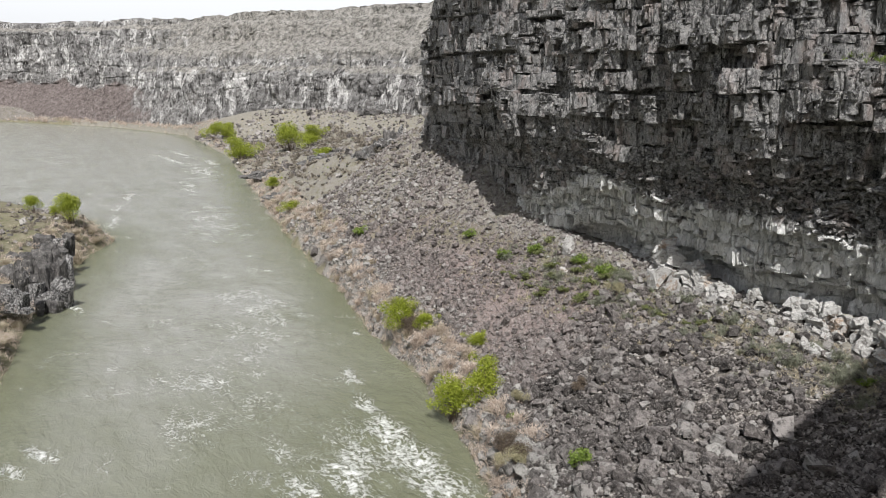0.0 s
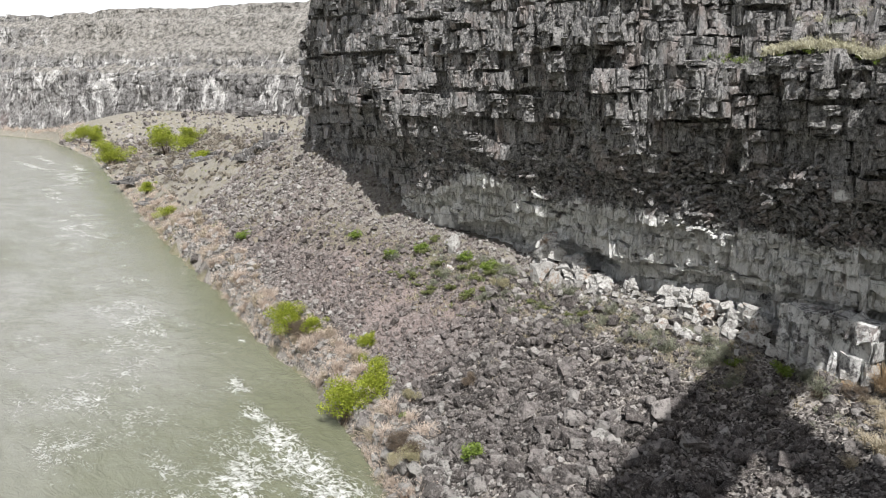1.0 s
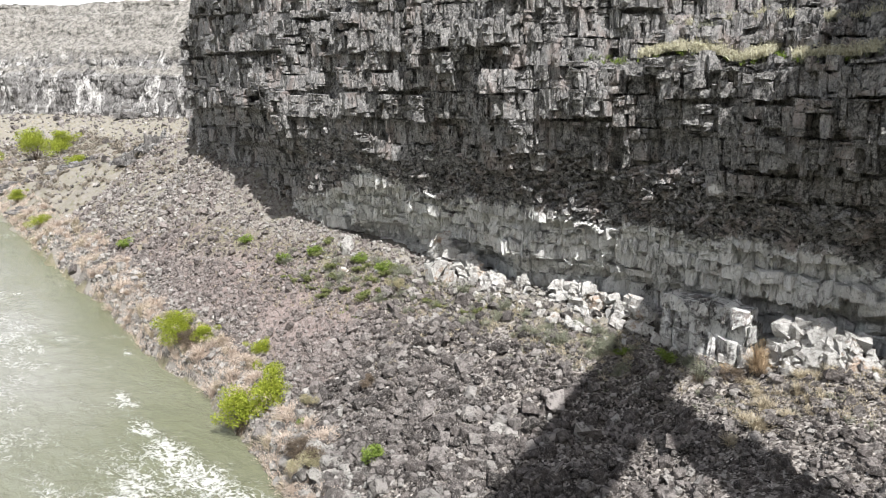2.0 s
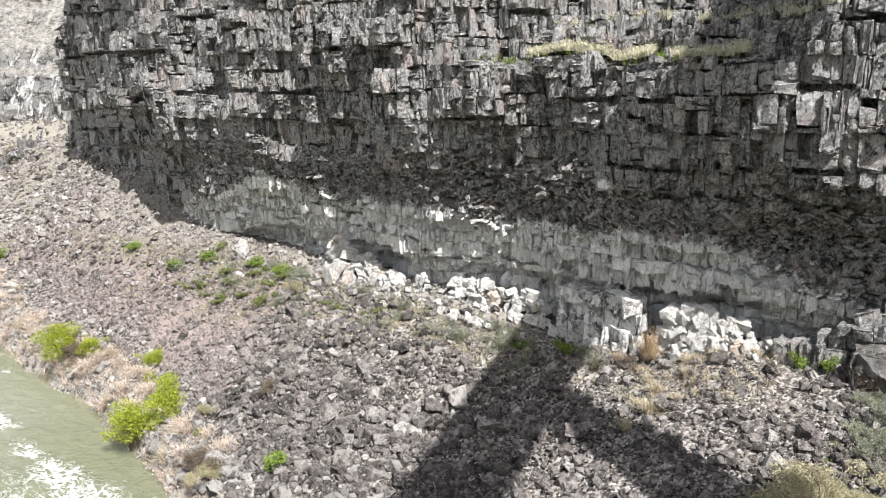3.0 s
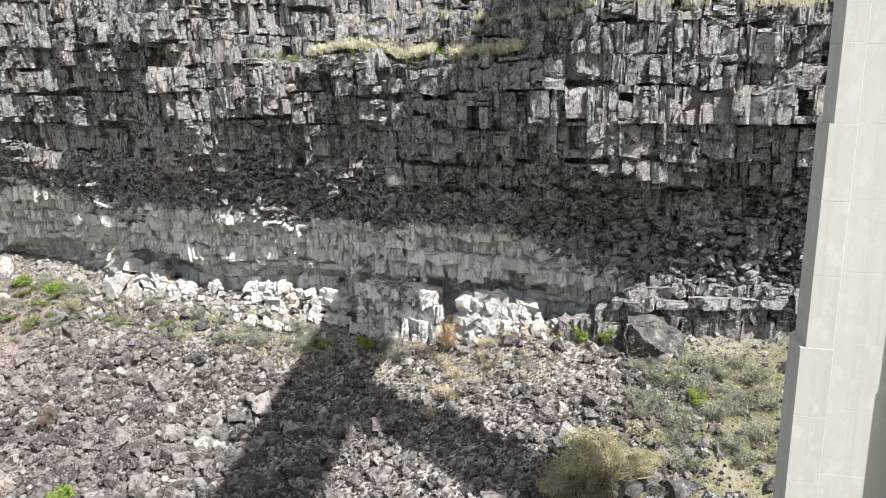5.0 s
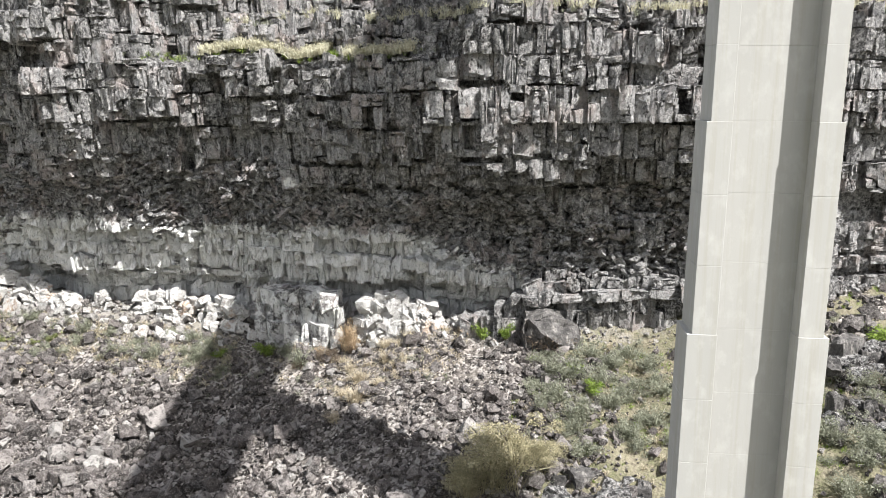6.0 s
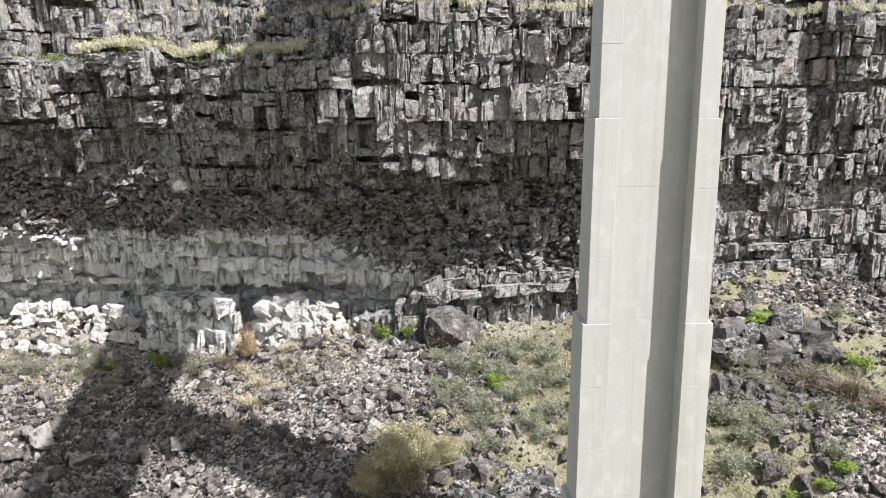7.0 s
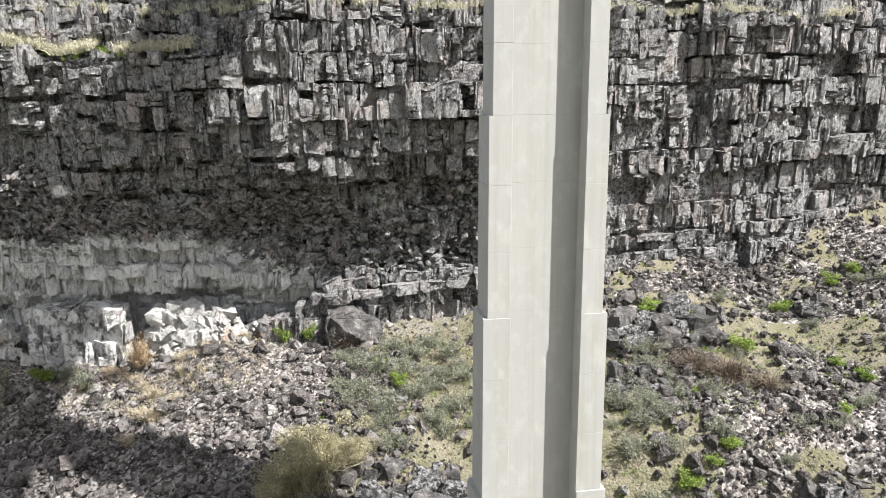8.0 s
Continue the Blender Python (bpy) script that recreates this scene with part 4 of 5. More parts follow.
def build_talus():
    g = np.random.default_rng(5)
    n = 165000
    x = g.uniform(-205, 62, n)
    y = np.interp(x, SHORE[:, 0], SHORE[:, 1]) + g.uniform(0, 1, n) * np.maximum(wall_world(x) + 3.5 - np.interp(x, SHORE[:, 0], SHORE[:, 1]), 1)
    y = np.where(x > -20, g.uniform(34, 82, n) + np.where(x > 20, 10.0, 0.0), y)
    keep = g.uniform(0, 1, n) < talus_density(x, y) * np.where(x < -130, 0.4, np.where(x < -75, 0.7, 0.85))
    x, y = x[keep], y[keep]
    size = 0.15 * g.uniform(0.012, 1, len(x)) ** -0.4
    low = np.clip((y - np.interp(x, SHORE[:, 0], SHORE[:, 1])) / 38.0, 0, 1)
    size = np.minimum(size, 1.0) * np.where(x < 14, 1.25 - 0.5 * low, 1.0) * np.where((x < -75) | (x > 24), 0.7, 1.0) * np.where(x < -130, 1.4, 1.0)
    d = y - np.interp(x, SHORE[:, 0], SHORE[:, 1])
    red = step(-62, -74, x) * step(0, 10, d) * (0.8 + 0.6 * vnoise(x / 6, y / 14, 2))
    pale = (g.uniform(0, 1, len(x)) < 0.95 * step(9, 3, d) + 0.5 * step(WALL_Y - 4, WALL_Y - 1, y) * step(10, 0, x) + 0.02) * g.uniform(0.2, 0.9, len(x))
    spot, tags = np.stack([x, y, ground_z(x, y) + size * g.uniform(0.2, 0.95, len(x))], -1), {"red": red, "pale": pale, "dark": 1.4 * step(12, 22, x) * (0.8 + 0.4 * vnoise(x / 4, y / 4, 49)) + 0.8 * step(0.25, 0.6, size) * g.uniform(0, 1, len(x))}
    fine = size < 0.24
    me = scatter_rocks("gravel", spot[fine], size[fine], 7, {k: a[fine] for k, a in tags.items()}, None, 1.0, [pebble(k) for k in range(12)])
    tagged(new("talus_gravel", me), "small broken basalt stones between the rubble", "gravel", kind="stuff")
    me = scatter_rocks("rubble", spot[~fine], size[~fine], 6, {k: a[~fine] for k, a in tags.items()})
    tagged(new("talus_rubble", me), "loose grey-brown basalt rubble covering the slope", "rubble", kind="stuff")
    n = 17000
    x, y = g.uniform(-560, -140, n), g.uniform(-40, 240, n)
    z = ground_z(x, y)
    keep = (z > 0.4) & (z < 32) & (g.uniform(0, 1, n) < 0.6 + 0.4 * step(-270, -200, x) + 0.5 * vnoise(x / 22, y / 14, 47))
    x, y, z = x[keep], y[keep], z[keep]
    size = 0.3 * g.uniform(0.03, 1, len(x)) ** -0.45 * (1 + np.maximum(-x - 200, 0) / 400)
    me = scatter_rocks("west_rubble", np.stack([x, y, z + 0.2 * size], -1), size, 16, {"red": 0.3 * g.uniform(0, 1, len(x)), "pale": (g.uniform(0, 1, len(x)) < 0.08) * 0.5, "dark": np.zeros(len(x))})
    tagged(new("bench_rubble", me), "scattered dark basalt rocks on the river benches", "rubble", kind="stuff")
    big = [rock_template(40 + k, 10 + k % 4, 0.65 + 0.1 * (k % 4)) for k in range(12)]
    meshes = [np_mesh("boulder", *chipped(v, f, k, 0.045), M_BOULDER) for k, (v, f) in enumerate(big)]
    r = random.Random(11)
    made = 0
    while made < 300:
        px, py = r.uniform(-75, 44), r.uniform(32, 73)
        if abs(px - PIER_X) < 8 and abs(py - PIER_Y - 2) < 8:
            continue
        if r.random() > float(talus_density(np.array([px]), np.array([py]))[0]):
            continue
        s = min(0.52 * r.uniform(0.06, 1) ** -0.36, 1.3) * (0.75 if px > 14 else 1)
        ob = new("boulder", r.choice(meshes))
        ob.matrix_world = Matrix.Translation((px, py, float(ground_z(np.array([px]), np.array([py]))[0]) + 0.4 * s)) @ Euler((r.gauss(0, 0.4), r.gauss(0, 0.4), r.uniform(0, 6.28))).to_matrix().to_4x4() @ Matrix.Diagonal((s * r.uniform(0.8, 1.2), s, s * r.uniform(0.7, 1.1), 1))
        tagged(ob, "angular weathered basalt boulder lying on the talus slope", "boulder", "boulders on the talus")
        made += 1


# ---- the bridge ----
def box(bm, x0, x1, y0, y1, z0, z1, bevel=0.0):
    m = Matrix.Translation(((x0 + x1) / 2, (y0 + y1) / 2, (z0 + z1) / 2)) @ Matrix.Diagonal((x1 - x0, y1 - y0, z1 - z0, 1))
    made = bmesh.ops.create_cube(bm, size=1, matrix=m)["verts"]
    if bevel:
        edges = {e for v in made for e in v.link_edges}
        bmesh.ops.bevel(bm, geom=list(edges), offset=bevel, segments=1, affect="EDGES")




def build_bridge():
    pier = tagged(new("bridge_pier"), "tall stepped concrete bridge pier with a recessed centre panel", "bridge pier")
    pier.location, pier.rotation_euler = (PIER_X, PIER_Y, 9.0), (0, radians(0.6), radians(PIER_TURN))
    # lifts from the base up: bottom, top, half width, flange width, front; two flanges and the web between them
    tiers = [(2.0, 16.6, 3.86, 1.8, -0.2), (16.6, 27.4, 3.59, 1.55, -0.08), (27.4, 38.4, 3.33, 1.27, 0.0), (38.4, 49.5, 3.12, 1.05, 0.06), (49.5, 60.5, 2.95, 0.95, 0.12), (60.5, DECK_Z - 2.6, 2.8, 0.9, 0.18)]
    for z0, z1, half, wide, front in tiers:
        n = max(1, round((z1 - z0) / 3.95))
        for k in range(n):
            a, b = z0 + (z1 - z0) * k / n - 9.0, z0 + (z1 - z0) * (k + 1) / n - 9.0
            for s in (-1, 1):
                bm = bmesh.new()
                x0, x1 = sorted((s * half, s * (half - wide)))
                box(bm, x0, x1, front, 2.46 - front, a + 0.004, b, 0.014)
                part("flange_block", bm, M_CONC, pier)
            bm = bmesh.new()
            box(bm, -half + wide, half - wide, 1.14, 1.9, a + 0.004, b, 0.008)
            part("web_panel", bm, M_CONC, pier)
    deck = tagged(new("bridge_deck"), "concrete bridge deck carried high over the canyon", "bridge")
    deck.location, deck.rotation_euler = (PIER_X, PIER_Y + 2, DECK_Z), (0, 0, radians(DECK_TURN))
    for name, x0, x1, z0, z1 in (("slab", -4.0, 4.4, -0.3, 0.1), ("girder", -3.2, -2.6, -2.6, -0.3), ("girder", 2.6, 3.2, -2.6, -0.3), ("parapet", -4.0, -3.75, 0.1, 1.0), ("parapet", 4.15, 4.4, 0.1, 1.0)):
        bm = bmesh.new()
        box(bm, x0, x1, -230, 60, z0, z1)
        part(name, bm, M_CONC, deck)


build_ground()
build_water()
build_near_cliff()
build_far_cliff()
build_talus()
build_bridge()


# ---- plants ----
def leaves(g, n, lobes, size, flat=1.0):
    """Corners of n small leaf clumps, four each, in the outer part of round lobes (x, y, z, radius)."""
    lobes = np.array(lobes, float)
    pick = g.choice(len(lobes), n, p=lobes[:, 3] ** 2 / (lobes[:, 3] ** 2).sum())
    d = g.normal(0, 1, (n, 3))
    d /= np.linalg.norm(d, axis=1)[:, None]
    c = lobes[pick, :3] + d * (lobes[pick, 3] * (0.35 + 0.65 * g.uniform(0, 1, n) ** 0.6))[:, None] * (1, 1, flat)
    a = g.normal(0, 1, (n, 3))
    a /= np.linalg.norm(a, axis=1)[:, None]
    b = np.cross(a, d + g.normal(0, 0.6, (n, 3)))
    b /= np.linalg.norm(b, axis=1)[:, None] + 1e-6
    s = (size * g.uniform(0.6, 1.4, n))[:, None]
    return np.stack([c - a * s, c - b * s * 0.45, c + a * s, c + b * s * 0.45], 1).reshape(-1, 3)


def twigs(g, n, spread, height, wide, droop=0.2):
    """Corners of n thin bent stalks that fan out from a foot."""
    ang, r = g.uniform(0, 6.283, n), spread * g.uniform(0.1, 1, n) ** 0.7
    h = height * g.uniform(0.55, 1, n) * np.sqrt(np.maximum(1 - 0.6 * (r / spread) ** 2, 0.1))
    foot = np.stack([g.normal(0, spread * 0.16, n), g.normal(0, spread * 0.16, n), np.full(n, -0.1)], -1)
    way = np.stack([np.cos(ang), np.sin(ang), 0 * ang], -1)
    mid = foot + way * (r * 0.45)[:, None] + np.stack([0 * h, 0 * h, h * 0.65], -1)
    tip = foot + way * r[:, None] + np.stack([0 * h, 0 * h, h * (1 - droop * g.uniform(0, 1, n))], -1)
    side = np.stack([-np.sin(ang), np.cos(ang), g.normal(0, 0.4, n)], -1) * (wide * g.uniform(0.6, 1.3, n))[:, None]
    q1 = np.stack([foot - side, foot + side, mid + side * 0.8, mid - side * 0.8], 1)
    q2 = np.stack([mid - side * 0.8, mid + side * 0.8, tip + side * 0.2, tip - side * 0.2], 1)
    return np.concatenate([q1, q2]).reshape(-1, 3)


def quad_part(name, verts, material, parent, label=""):
    return part(name, np_mesh(name, verts, tri_quads(verts), material), None, parent, label)


def willow(seed, material, label, category="bush", tree=False, count=5200):
    """A leafy riverside bush about one metre wide and high, to be scaled."""
    g = np.random.default_rng(seed)
    ob = tagged(new("tree" if tree else "leafy_bush"), label, category)
    low = 0.35 if tree else 0.12
    lobes = [(g.normal(0, 0.18), g.normal(0, 0.18), low + 0.12 + 0.55 * g.uniform(), g.uniform(0.12, 0.27)) for _ in range(14)]
    quad_part("crown", leaves(g, count, lobes, 0.028 * math.sqrt(2800 / count)), material, ob)
    stems = twigs(g, 26, 0.32, 0.8, 0.01, 0.1)
    quad_part("stem", stems, M_BARK, ob, "thin brown stems")
    if tree:
        bm = bmesh.new()
        bmesh.ops.create_cone(bm, cap_ends=True, segments=8, radius1=0.035, radius2=0.02, depth=0.55, matrix=Matrix.Translation((0, 0, 0.2)))
        part("trunk", bm, M_BARK, ob)
    return ob


def shrub(seed, name, material, label, leafy=0, leaf_mat=None, height=0.75, n=220, leaf=0.024, thin=0.009):
    """A twiggy shrub about one metre wide, to be scaled."""
    g = np.random.default_rng(seed)
    ob = tagged(new(name), label, "shrub")
    quad_part("branchwork", twigs(g, n, 0.5, height, thin), material, ob)
    if leafy:
        lobes = [(g.normal(0, 0.24), g.normal(0, 0.24), height * g.uniform(0.2, 0.75), g.uniform(0.08, 0.2)) for _ in range(14)]
        quad_part("foliage", leaves(g, leafy, lobes, leaf, 0.8), leaf_mat or material, ob)
    return ob


def plant_out(first, places, group, seed):
    """Puts the first plant and copies of it at (x, y, width[, height ratio[, z]])."""
    r = random.Random(seed)
    for k, p in enumerate(places):
        x, y, w = p[:3]
        tall = p[3] if len(p) > 3 else 1.0
        z = p[4] if len(p) > 4 else float(ground_z(np.array([x]), np.array([y]))[0]) - 0.05
        m = Matrix.Translation((x, y, z)) @ Euler((0, 0, r.uniform(0, 6.28))).to_matrix().to_4x4() @ Matrix.Diagonal((w * r.uniform(0.9, 1.1), w * r.uniform(0.9, 1.1), w * tall, 1))
        ob = first[k % len(first)]
        if k < len(first):
            ob.matrix_basis = m
            if group:
                ob["group"] = group
        else:
            ob = copy_thing(ob, Matrix.Identity(4))
            ob.matrix_basis = m


GREEN = "bright green leafy willow bush on the rocky bank"
plant_out([willow(1, M_WILLOW, GREEN), willow(2, M_WILLOW, GREEN)], [
    (-73.6, 50.0, 6.2, 0.95), (-75.6, 47.2, 7.2, 0.85), (-84.8, 56.3, 3.4, 0.7), (-101.8, 53.6, 6.2, 0.85), (-97.5, 55.2, 5.2, 0.6), (-218, 77.5, 7, 0.55),
    (-391, 113, 18, 0.8), (-519, 134, 16, 0.8), (-519, 143, 15, 0.9), (-399, 143, 17, 1.0), (-437, 170, 17, 0.6), (-412, 158, 12, 0.6), (-268, 89, 8, 0.6), (-345, 140, 10, 0.5)], "willows on the bank", 3)
plant_out([willow(3, M_OLIVE, "half-bare olive and russet bush beside the river rocks"), willow(4, M_RUSSET, "reddish bare bush with few leaves on the bank")], [
    (-104.5, 54.6, 5.0, 0.9), (-60.2, 44.6, 4.2, 0.75), (-58.2, 43.8, 3.6, 0.7), (-99, 54.2, 4.5, 0.6), (-66.5, 50.0, 2.2), (-62.0, 55.0, 2.0), (-73.5, 70.5, 2.4, 1.0), (-28.5, 72.5, 2.5, 0.7)], "mixed bushes", 4)
plant_out([willow(5, M_FRESH, "small fresh green bush among basalt rocks", count=1300)], [
    (-52.7, 47.1, 2.9, 0.9), (-151.7, 69.8, 4, 0.6), (-112, 72, 2.8, 0.6), (-94.3, 72.6, 3.0, 0.7), (-98.7, 70.1, 2.8, 0.7), (-65.7, 48.4, 1.6, 0.7), (-35.2, 72.1, 2.2, 0.8), (-12.6, 74.5, 2.3, 0.8),
    (-10.2, 74.2, 2.1, 0.9), (-79.4, 73.0, 2.8, 0.7), (-84.6, 73.4, 2.8, 0.6), (-77.7, 68.5, 2.0, 0.5), (29.0, 64.4, 2.5, 0.7), (20.3, 52.2, 2.6, 0.55), (23.7, 53.5, 2.2, 0.6)], "small green bushes", 5)
r = random.Random(61)
plant_out([willow(8, M_DULL, "dull green bush among pale rocks at the cliff foot", count=1300)], [(r.uniform(-101, -75), r.uniform(66.5, 75), r.uniform(1.2, 3.0), r.uniform(0.4, 0.8)) for _ in range(26)] + [(r.uniform(-70, -58), r.uniform(69, 72.5), r.uniform(1.2, 2.0), 0.6) for _ in range(5)], "bushes at the cliff foot", 15)
plant_out([willow(6, M_FRESH, "low yellow-green mound bush on the dry slope", count=1300)], [
    (22.1, 52.8, 1.8, 0.5), (36.8, 73.2, 2.8, 0.5), (22.4, 70.5, 3.0, 0.4), (25.5, 71.0, 2.6, 0.4), (26.5, 70.2, 2.2, 0.6), (25.5, 66.2, 1.7, 0.7), (36.8, 63.0, 1.9, 0.6), (38.1, 61.0, 2.0, 0.6), (24.1, 49.6, 2.2, 0.6),
    (33.9, 56.1, 1.9, 0.5), (-3.0, 68.6, 2.2, 0.6), (-1.2, 64.5, 2.4, 0.5), (-40.0, 71.5, 1.8, 0.5), (43, 76, 2.6, 0.5), (46, 77.5, 2.8, 0.5)], "yellow-green mounds", 6)
plant_out([willow(7, M_WILLOW, "round-crowned young green tree on the river bench", "tree", True)], [
    (-203, 17.5, 9, 0.9), (-222, 11, 6, 0.8), (-212, 15, 3.5, 0.9), (-190, 0.5, 6.5, 0.8), (-176, -1, 5, 0.8)], "bench trees", 7)

# dry shrubs along the water's edge
r = random.Random(21)
spots = []
x = -57.0
while x > -250:
    for _ in range(2):
        d = r.uniform(0.6, 5.5) * (1 + max(-x - 120, 0) / 150)
        xx = x + r.uniform(-1, 1)
        spots.append((xx, float(np.interp(xx, SHORE[:, 0], SHORE[:, 1])) + d, r.uniform(2.2, 4.6) * (1 + max(-x - 120, 0) / 300), r.uniform(0.6, 0.95)))
    x -= r.uniform(1.6, 3.4) * (1 + max(-x - 120, 0) / 120)
BARE = "bare pinkish-tan shrub at the river's edge"
plant_out([shrub(31, "dry_shrub", M_DRY, BARE, 250, M_DRY, n=160), shrub(32, "dry_shrub", M_DRY, BARE, 420, M_DRY, n=160), shrub(33, "dry_shrub", M_TAN, BARE, 350, M_DRY, n=160)], spots, "dry shrubs along the shore", 8)
spots = [(r.uniform(-215, -118), r.uniform(-3, 3), r.uniform(3, 5.5), 0.6) for _ in range(60)]
spots = [(x, float(np.interp(x, SHORE_S[:, 0], SHORE_S[:, 1])) - r.uniform(0.3, 7), w, t) for x, _, w, t in spots]
plant_out([shrub(34, "dry_shrub", M_TAN, "straw-coloured dry shrub on the low bench", 500, M_DRY)], spots, "dry shrubs on the bench", 9)
plant_out([shrub(35, "dry_shrub", M_TAN, "pale dry tumbleweed-like shrub among the boulders", 300, M_TAN)], [(-24.5, 66.2, 2.4, 0.7), (-21.0, 66.8, 2.2, 0.7), (-25.0, 70.0, 2.4, 0.7), (-22.0, 72.6, 2.4, 0.7), (-23.6, 73.8, 2.2, 0.8), (-20.2, 69.0, 1.8, 0.7), (-26.5, 72.0, 2.0, 0.7), 
    (-22.7, 64.5, 3.6, 0.7), (-23.5, 68.0, 3.0, 0.8), (-21.5, 70.5, 2.6, 0.8), (-24.2, 62.5, 2.6, 0.6), (-19.8, 73.2, 2.4, 0.7), (-66, 62, 2.2, 0.6), (-62.5, 59.5, 1.8, 0.6)], "pale dry shrubs", 10)
plant_out([shrub(36, "olive_shrub", M_OLIVE, "large pale olive half-bare shrub beside the outcrop", 6500, M_OLIVE, 0.8, 420, 0.013, 0.004)], [(-7.5, 54.6, 7.5, 0.85), (-9.8, 53.6, 5.5, 0.8), (-5.2, 55.8, 4.5, 0.75)], "olive shrubs", 11)
plant_out([shrub(37, "brown_shrub", M_RUSSET, "brown twiggy bare shrub on the slope", 250, M_RUSSET)], [(-6.3, 73.2, 5.2, 0.7), (26.5, 60.5, 5.6, 0.6), (23.8, 62.0, 4.6, 0.6), (29, 59.5, 4.0, 0.6), (21.8, 65.0, 4.0, 0.6), (-26.0, 73.6, 2.4, 0.6), (-31, 71, 2.4, 0.5)], "brown shrubs", 12)
plant_out([shrub(38, "straw_clump", M_ORANGE, "orange-brown dried straw hanging against the bleached rock", 900, M_ORANGE, 0.9)], [(-26.7, 74.3, 3.0, 1.5), (-26.2, 73.8, 2.4, 1.0), (-30.0, 73.6, 2.0, 0.7), (-14.5, 75.0, 2.4, 0.6), (-17.5, 75.2, 2.0, 0.6)], "straw clumps", 13)
SAGE = "grey-green sagebrush on the rocky slope"
spots = [(-3.2, 67.6, 3.2), (-1.8, 72.5, 3.0), (0.3, 69.5, 2.6), (-4.2, 64.0, 3.2), (-2.2, 61.3, 2.8), (1.6, 71.5, 2.6), (-5.4, 62.9, 2.2), (-2.5, 59.8, 2.6), (0.4, 62.7, 2.6), (2.2, 65.5, 2.4), (3.5, 69.0, 2.6), (4.5, 64.0, 2.4), (-4.8, 68.5, 2.6), (-6.5, 66.5, 2.4), (-0.8, 66.0, 3.0), (3.8, 60.5, 2.6), (1.2, 58.5, 2.4), (-1.5, 57.2, 2.6), (-31.1, 71.2, 2.6), (-33, 72.5, 2.2), (16.3, 58.7, 3.0), (16.3, 54.0, 2.8), (17.0, 51.5, 2.8), (19.3, 53.9, 2.0), (18.5, 57.0, 2.4), (30, 55, 2.2), (-52, 70, 2.0), (-57, 71.5, 2.2), (-47, 70.5, 2.2)]
r = random.Random(41)
spots += [(r.uniform(-7, 5), r.uniform(57, 73), r.uniform(0.9, 2.2)) for _ in range(22)] + [(r.uniform(13.5, 24), r.uniform(47, 66), r.uniform(1.2, 2.4)) for _ in range(34)] + [(r.uniform(24, 48), r.uniform(50, 78), r.uniform(0.9, 1.8)) for _ in range(24)] + [(r.uniform(-100, -38), r.uniform(68, 74.5), r.uniform(1.0, 2.2)) for _ in range(70)]
plant_out([shrub(39, "sagebrush", M_SAGE, SAGE, 760, M_SAGE, 0.6, 120, 0.028), shrub(40, "sagebrush", M_SAGE, SAGE, 680, M_SAGE, 0.55, 140, 0.028)], [(x, y, w * 1.2, 1.05) for x, y, w in spots], "sagebrush", 14)


def scrub(name, label, places, size, seed, material, leafy=26, thin=0.022, leaf=0.06):
    """Low scrub and grass tufts, too many to count, in one mesh."""
    g = np.random.default_rng(seed)
    out = []
    for x, y, z in places:
        s = size * g.uniform(0.5, 1.4) * (1 + max(-x - 160, 0) / 220)
        v = np.concatenate([twigs(g, leafy // 2, 0.5, 0.6, thin), leaves(g, leafy // 2, [(0, 0, 0.2, 0.4)], leaf, 0.6)])
        out.append(v * s + (x, y, z))
    out = np.concatenate(out)
    tagged(new(name, np_mesh(name, out, tri_quads(out), material)), label, "scrub", kind="stuff")


def ground_spots(seed, n, x0, x1, y0, y1, top=30.0):
    g = np.random.default_rng(seed)
    x, y = g.uniform(x0, x1, n), g.uniform(y0, y1, n)
    z = ground_z(x, y)
    k = (z > 0.8) & (z < top) & (vnoise(x / 6, y / 6, seed) > -0.35)
    return list(zip(x[k], y[k], z[k] - 0.03))


def ledge_spots(seed, n, x0, x1, ledge, rise=0.1):
    g = np.random.default_rng(seed)
    x = g.uniform(x0, x1, n)
    z = ledge(x)
    keep = vnoise(x / 1.7, 0 * x, seed) > -0.5
    x, z = x[keep], z[keep]
    n = len(x)
    inner = cliff_out(x, z + 1.2)
    deep = g.uniform(-0.3, 2.6, n)
    p = cliff_place(x, inner + deep, z + rise + 0.3 * (2.4 - deep))
    return [tuple(q) for q in p]


STRAW = ground_spots(51, 1000, -70, -14, 67, 75.5) + ground_spots(52, 800, -8, 30, 49, 74) + ground_spots(53, 1000, -560, -190, 62, 240) + ground_spots(54, 700, -240, -115, -25, 30) + ground_spots(55, 200, -140, -60, 50, 76) + ground_spots(45, 700, -104, -56, 64, 76)
scrub("dry_grass", "tufts of dry straw grass over the slopes", STRAW, 1.2, 61, M_TAN, 20)
def shore_spots(seed, n, x0, x1, line, side, deep):
    g = np.random.default_rng(seed)
    x = g.uniform(x0, x1, n)
    y = np.interp(x, line[:, 0], line[:, 1]) + side * deep * g.uniform(0.05, 1, n) ** 1.3
    return list(zip(x, y, ground_z(x, y) - 0.05))


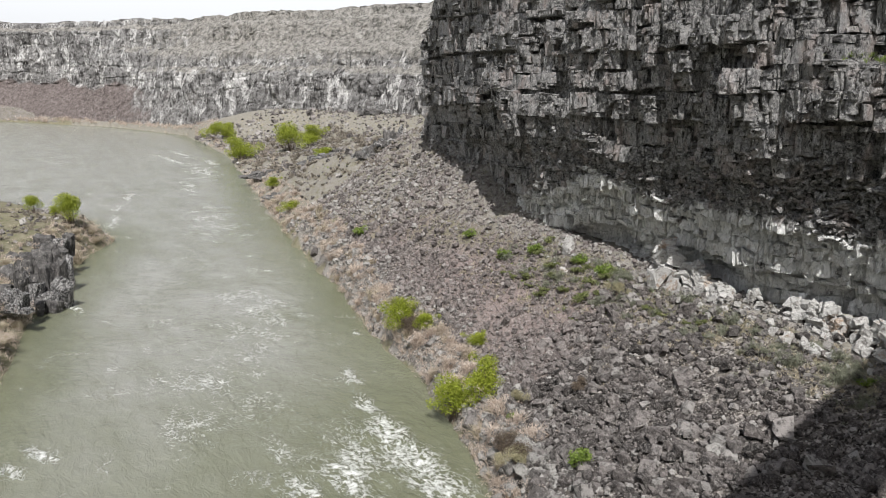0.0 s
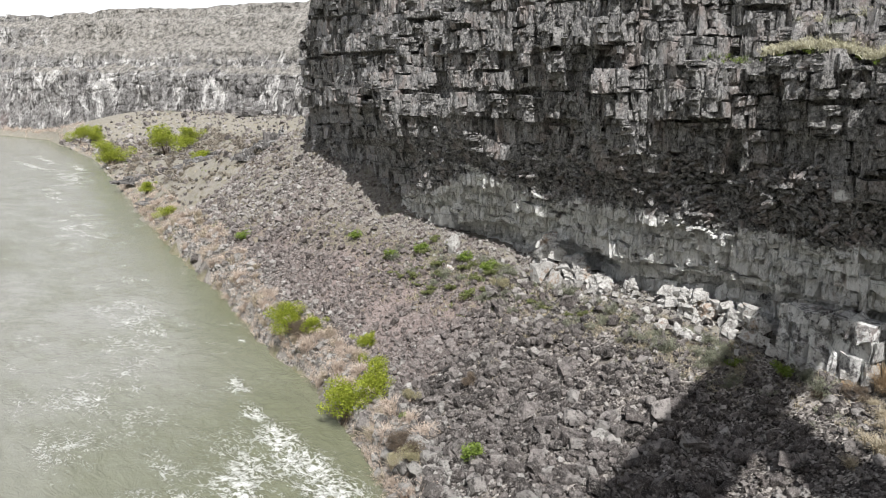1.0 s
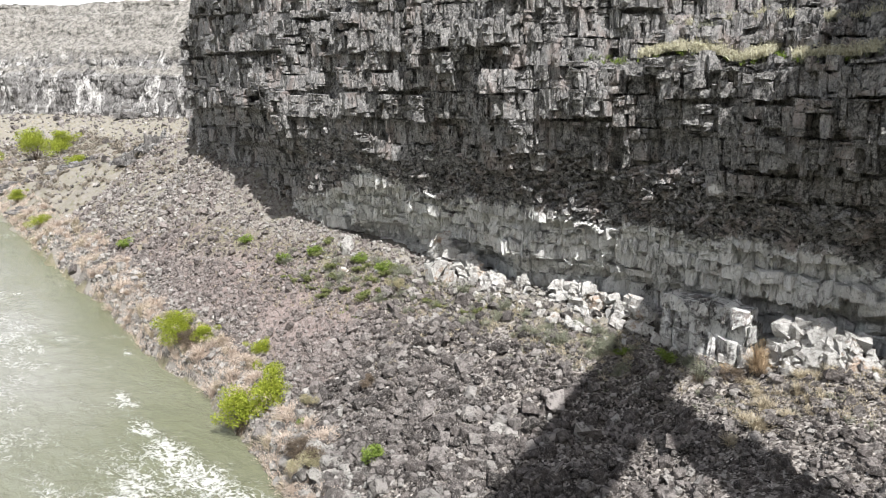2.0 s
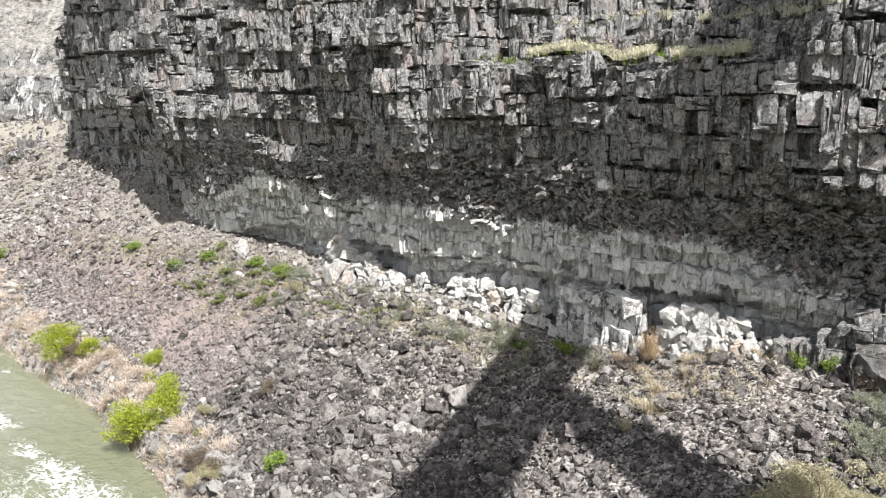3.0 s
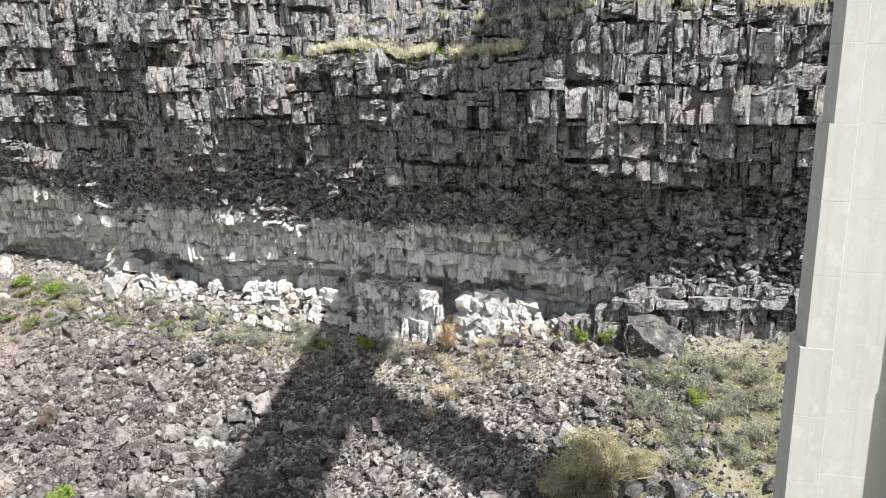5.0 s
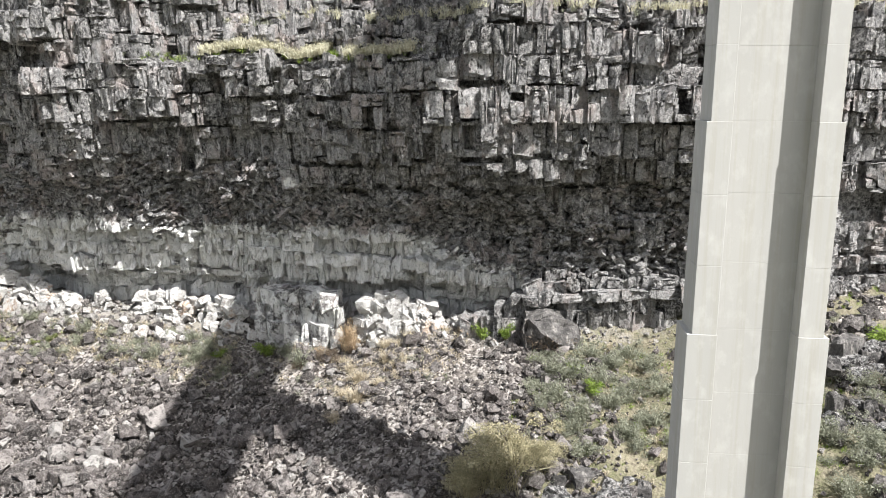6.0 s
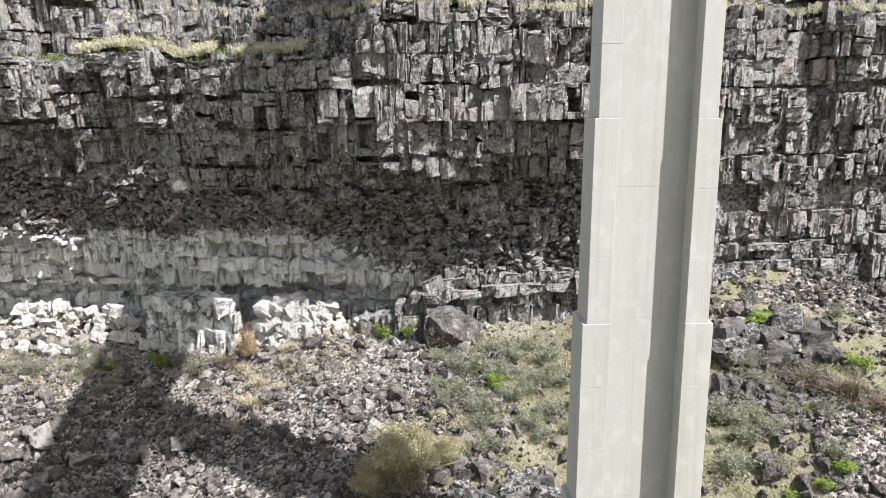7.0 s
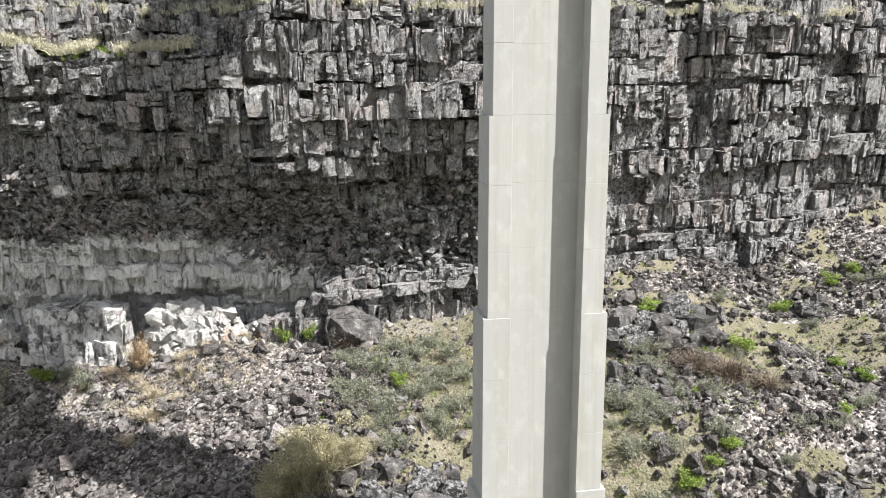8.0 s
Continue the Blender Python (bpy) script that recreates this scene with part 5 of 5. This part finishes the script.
scrub("dry_brush", "pinkish-tan leafless brush in a belt along the water", shore_spots(81, 1000, -150, -52, SHORE, 1, 4.6) + shore_spots(82, 620, -330, -150, SHORE, 1, 9.0) + shore_spots(85, 420, -850, -330, SHORE, 1, 22.0) + shore_spots(83, 480, -225, -112, SHORE_S, -1, 9.0), 1.9, 84, M_DRY, 34, 0.012, 0.045)
scrub("bench_scrub", "grey-brown brush scattered thickly over the river benches", ground_spots(91, 2600, -480, -150, 66, 200) + ground_spots(92, 500, -225, -112, -25, 28), 2.0, 93, M_BRUSH, 30, 0.03, 0.15)
scrub("ledge_grass", "pale straw-green bunch grass growing along the cliff ledges", ledge_spots(56, 760, -46, -15, ledge_at, 0.55) + ledge_spots(57, 420, -38, 50, upper_ledge_at, 0.45), 1.45, 71, M_LEDGE)
scrub("sage_scrub", "low grey-green sage scrub on slopes and ledges", ground_spots(58, 420, -95, -14, 66, 75.5) + ground_spots(59, 420, -8, 50, 49, 80) + ground_spots(60, 1000, -560, -190, 62, 240) + ledge_spots(62, 90, -48, -15, ledge_at) + ledge_spots(63, 160, -38, 50, upper_ledge_at), 1.15, 64, M_SAGE, 26)
scrub("green_grass", "patches of fresh green grass on benches and ledges", ground_spots(65, 420, -8, 28, 54, 72) + ground_spots(66, 330, -480, -150, 66, 200) + ledge_spots(67, 130, -46, -15, ledge_at) + ground_spots(68, 300, 20, 50, 58, 84) + ground_spots(46, 260, 13, 26, 48, 66) + ground_spots(69, 240, -100, -56, 65, 75), 0.8, 70, M_FRESH)


# ---- outcrops and bleached blocks ----
ROUGH = []
for k in range(12):
    v, f = chipped(*chipped(*chunk(170 + k), k, 0.05), k + 20, 0.035)
    ROUGH.append(np_mesh("rough_block", v, f, M_CLIFF if k % 3 == 0 else M_OUTCROP))


def outcrop(x, y, wide, high, turn, seed, label):
    """A knob of broken upright basalt blocks."""
    rr = random.Random(seed)
    z = float(ground_z(np.array([x]), np.array([y]))[0])
    ob = tagged(new("basalt_outcrop"), label, "rock outcrop")
    ob.location, ob.rotation_euler = (x, y, z - 0.3), (0, 0, radians(turn))
    for k, (low, back) in enumerate(((0.4, -0.16), (0.7, 0.02), (0.98, 0.18))):
        u = -wide / 2 * (1 - 0.12 * k)
        while u < wide / 2 * (1 - 0.12 * k):
            w = wide * rr.uniform(0.12, 0.34)
            h = high * low * rr.uniform(0.55, 1.05) * (0.7 + 0.3 * math.cos(u / wide * 2.8)) * rr.choice((1.0, 1.0, 0.75))
            bl = part("rough_block", rr.choice(ROUGH), None, ob)
            bl.location = (u + w / 2, back * wide + rr.gauss(0, 0.04) * wide, h * 0.42)
            bl.rotation_euler = (rr.gauss(0, 0.16), rr.gauss(0, 0.16), rr.uniform(-0.6, 0.6))
            bl.scale = (w * 0.62, wide * rr.uniform(0.1, 0.17), h * 0.62)
            u += w * 0.85


DARK = "dark columnar basalt outcrop on the slope"
for x, y, w, h, turn, seed in ((21.4, 67.0, 9.0, 4.2, 8, 1), (27.0, 70.5, 5.0, 2.8, 20, 2), (18.6, 61.0, 5.2, 3.0, 0, 3), (-0.5, 53.4, 8.6, 4.2, 5, 4), (30.5, 49.8, 7, 2.2, 10, 5), (-152, 5.0, 12, 10, 60, 6), (-164, 7.5, 12, 10, 45, 7), (-178, 10, 11, 8, 40, 8), (-140, 0.5, 9, 8, 60, 9),
                              (-319, 127, 20, 5.5, 35, 10), (-300, 95.5, 16, 4, 35, 11), (-345, 140, 12, 6, 35, 12), (-250, 84, 9, 3, 30, 13), (-470, 228, 24, 13, 50, 14), (-206, 104, 9, 7, 30, 15), (-214, 100, 8, 6, 30, 16), (40, 72, 5, 2.4, 15, 17)):
    outcrop(x, y, w, h, turn, seed, DARK)

BLEACHED = "bleached white fallen block at the cliff foot"
white = [np_mesh("bleached_block", *chipped(*rock_template(90 + k, 11 + k // 2, 0.9), k, 0.05), M_LIME) for k in range(8)]
r = random.Random(91)
for k in range(110):
    x = r.choice((r.uniform(-98, -60), r.uniform(-72, -41), r.uniform(-56, -41), r.uniform(-30, -9)))
    y = r.uniform(73.2, 75.4) - (r.uniform(0, 3) if x < -75 else 0)
    s = 0.22 * r.uniform(0.06, 1) ** -0.5
    ob = tagged(new("bleached_block", r.choice(white)), BLEACHED, "boulder", "bleached blocks")
    ob.matrix_world = Matrix.Translation((x, y, float(ground_z(np.array([x]), np.array([y]))[0]) + 0.4 * s)) @ Euler((r.gauss(0, 0.4), r.gauss(0, 0.4), r.uniform(0, 6.28))).to_matrix().to_4x4() @ Matrix.Diagonal((s, s * 0.9, s * r.uniform(0.7, 1.2), 1))
for x, y, sx, sz, label in ((-88.3, 74.2, 0.85, 2.0, "white rock pinnacle standing at the cliff foot"), (-70.2, 74.2, 1.5, 2.2, "large bleached white block leaning on the cliff"), (-68.0, 74.4, 1.1, 1.4, BLEACHED)):
    ob = tagged(new("bleached_block", r.choice(white)), label, "boulder")
    ob.matrix_world = Matrix.Translation((x, y, float(ground_z(np.array([x]), np.array([y]))[0]) + 0.6 * sz)) @ Euler((r.gauss(0, 0.12), r.gauss(0, 0.12), r.uniform(-0.3, 0.3))).to_matrix().to_4x4() @ Matrix.Diagonal((sx, sx * 0.9, sz, 1))
v, f = chipped(*chipped(*rock_template(124, 26, 1.0), 1, 0.06), 2, 0.045)
ob = tagged(new("boulder", np_mesh("boulder", v, f, M_OUTCROP)), "huge rounded grey boulder against the cliff foot", "boulder")
ob.matrix_world = Matrix.Translation((-5.8, 73.8, 16.9)) @ Euler((0.1, -0.1, 0.3)).to_matrix().to_4x4() @ Matrix.Diagonal((2.9, 2.2, 2.2, 1))
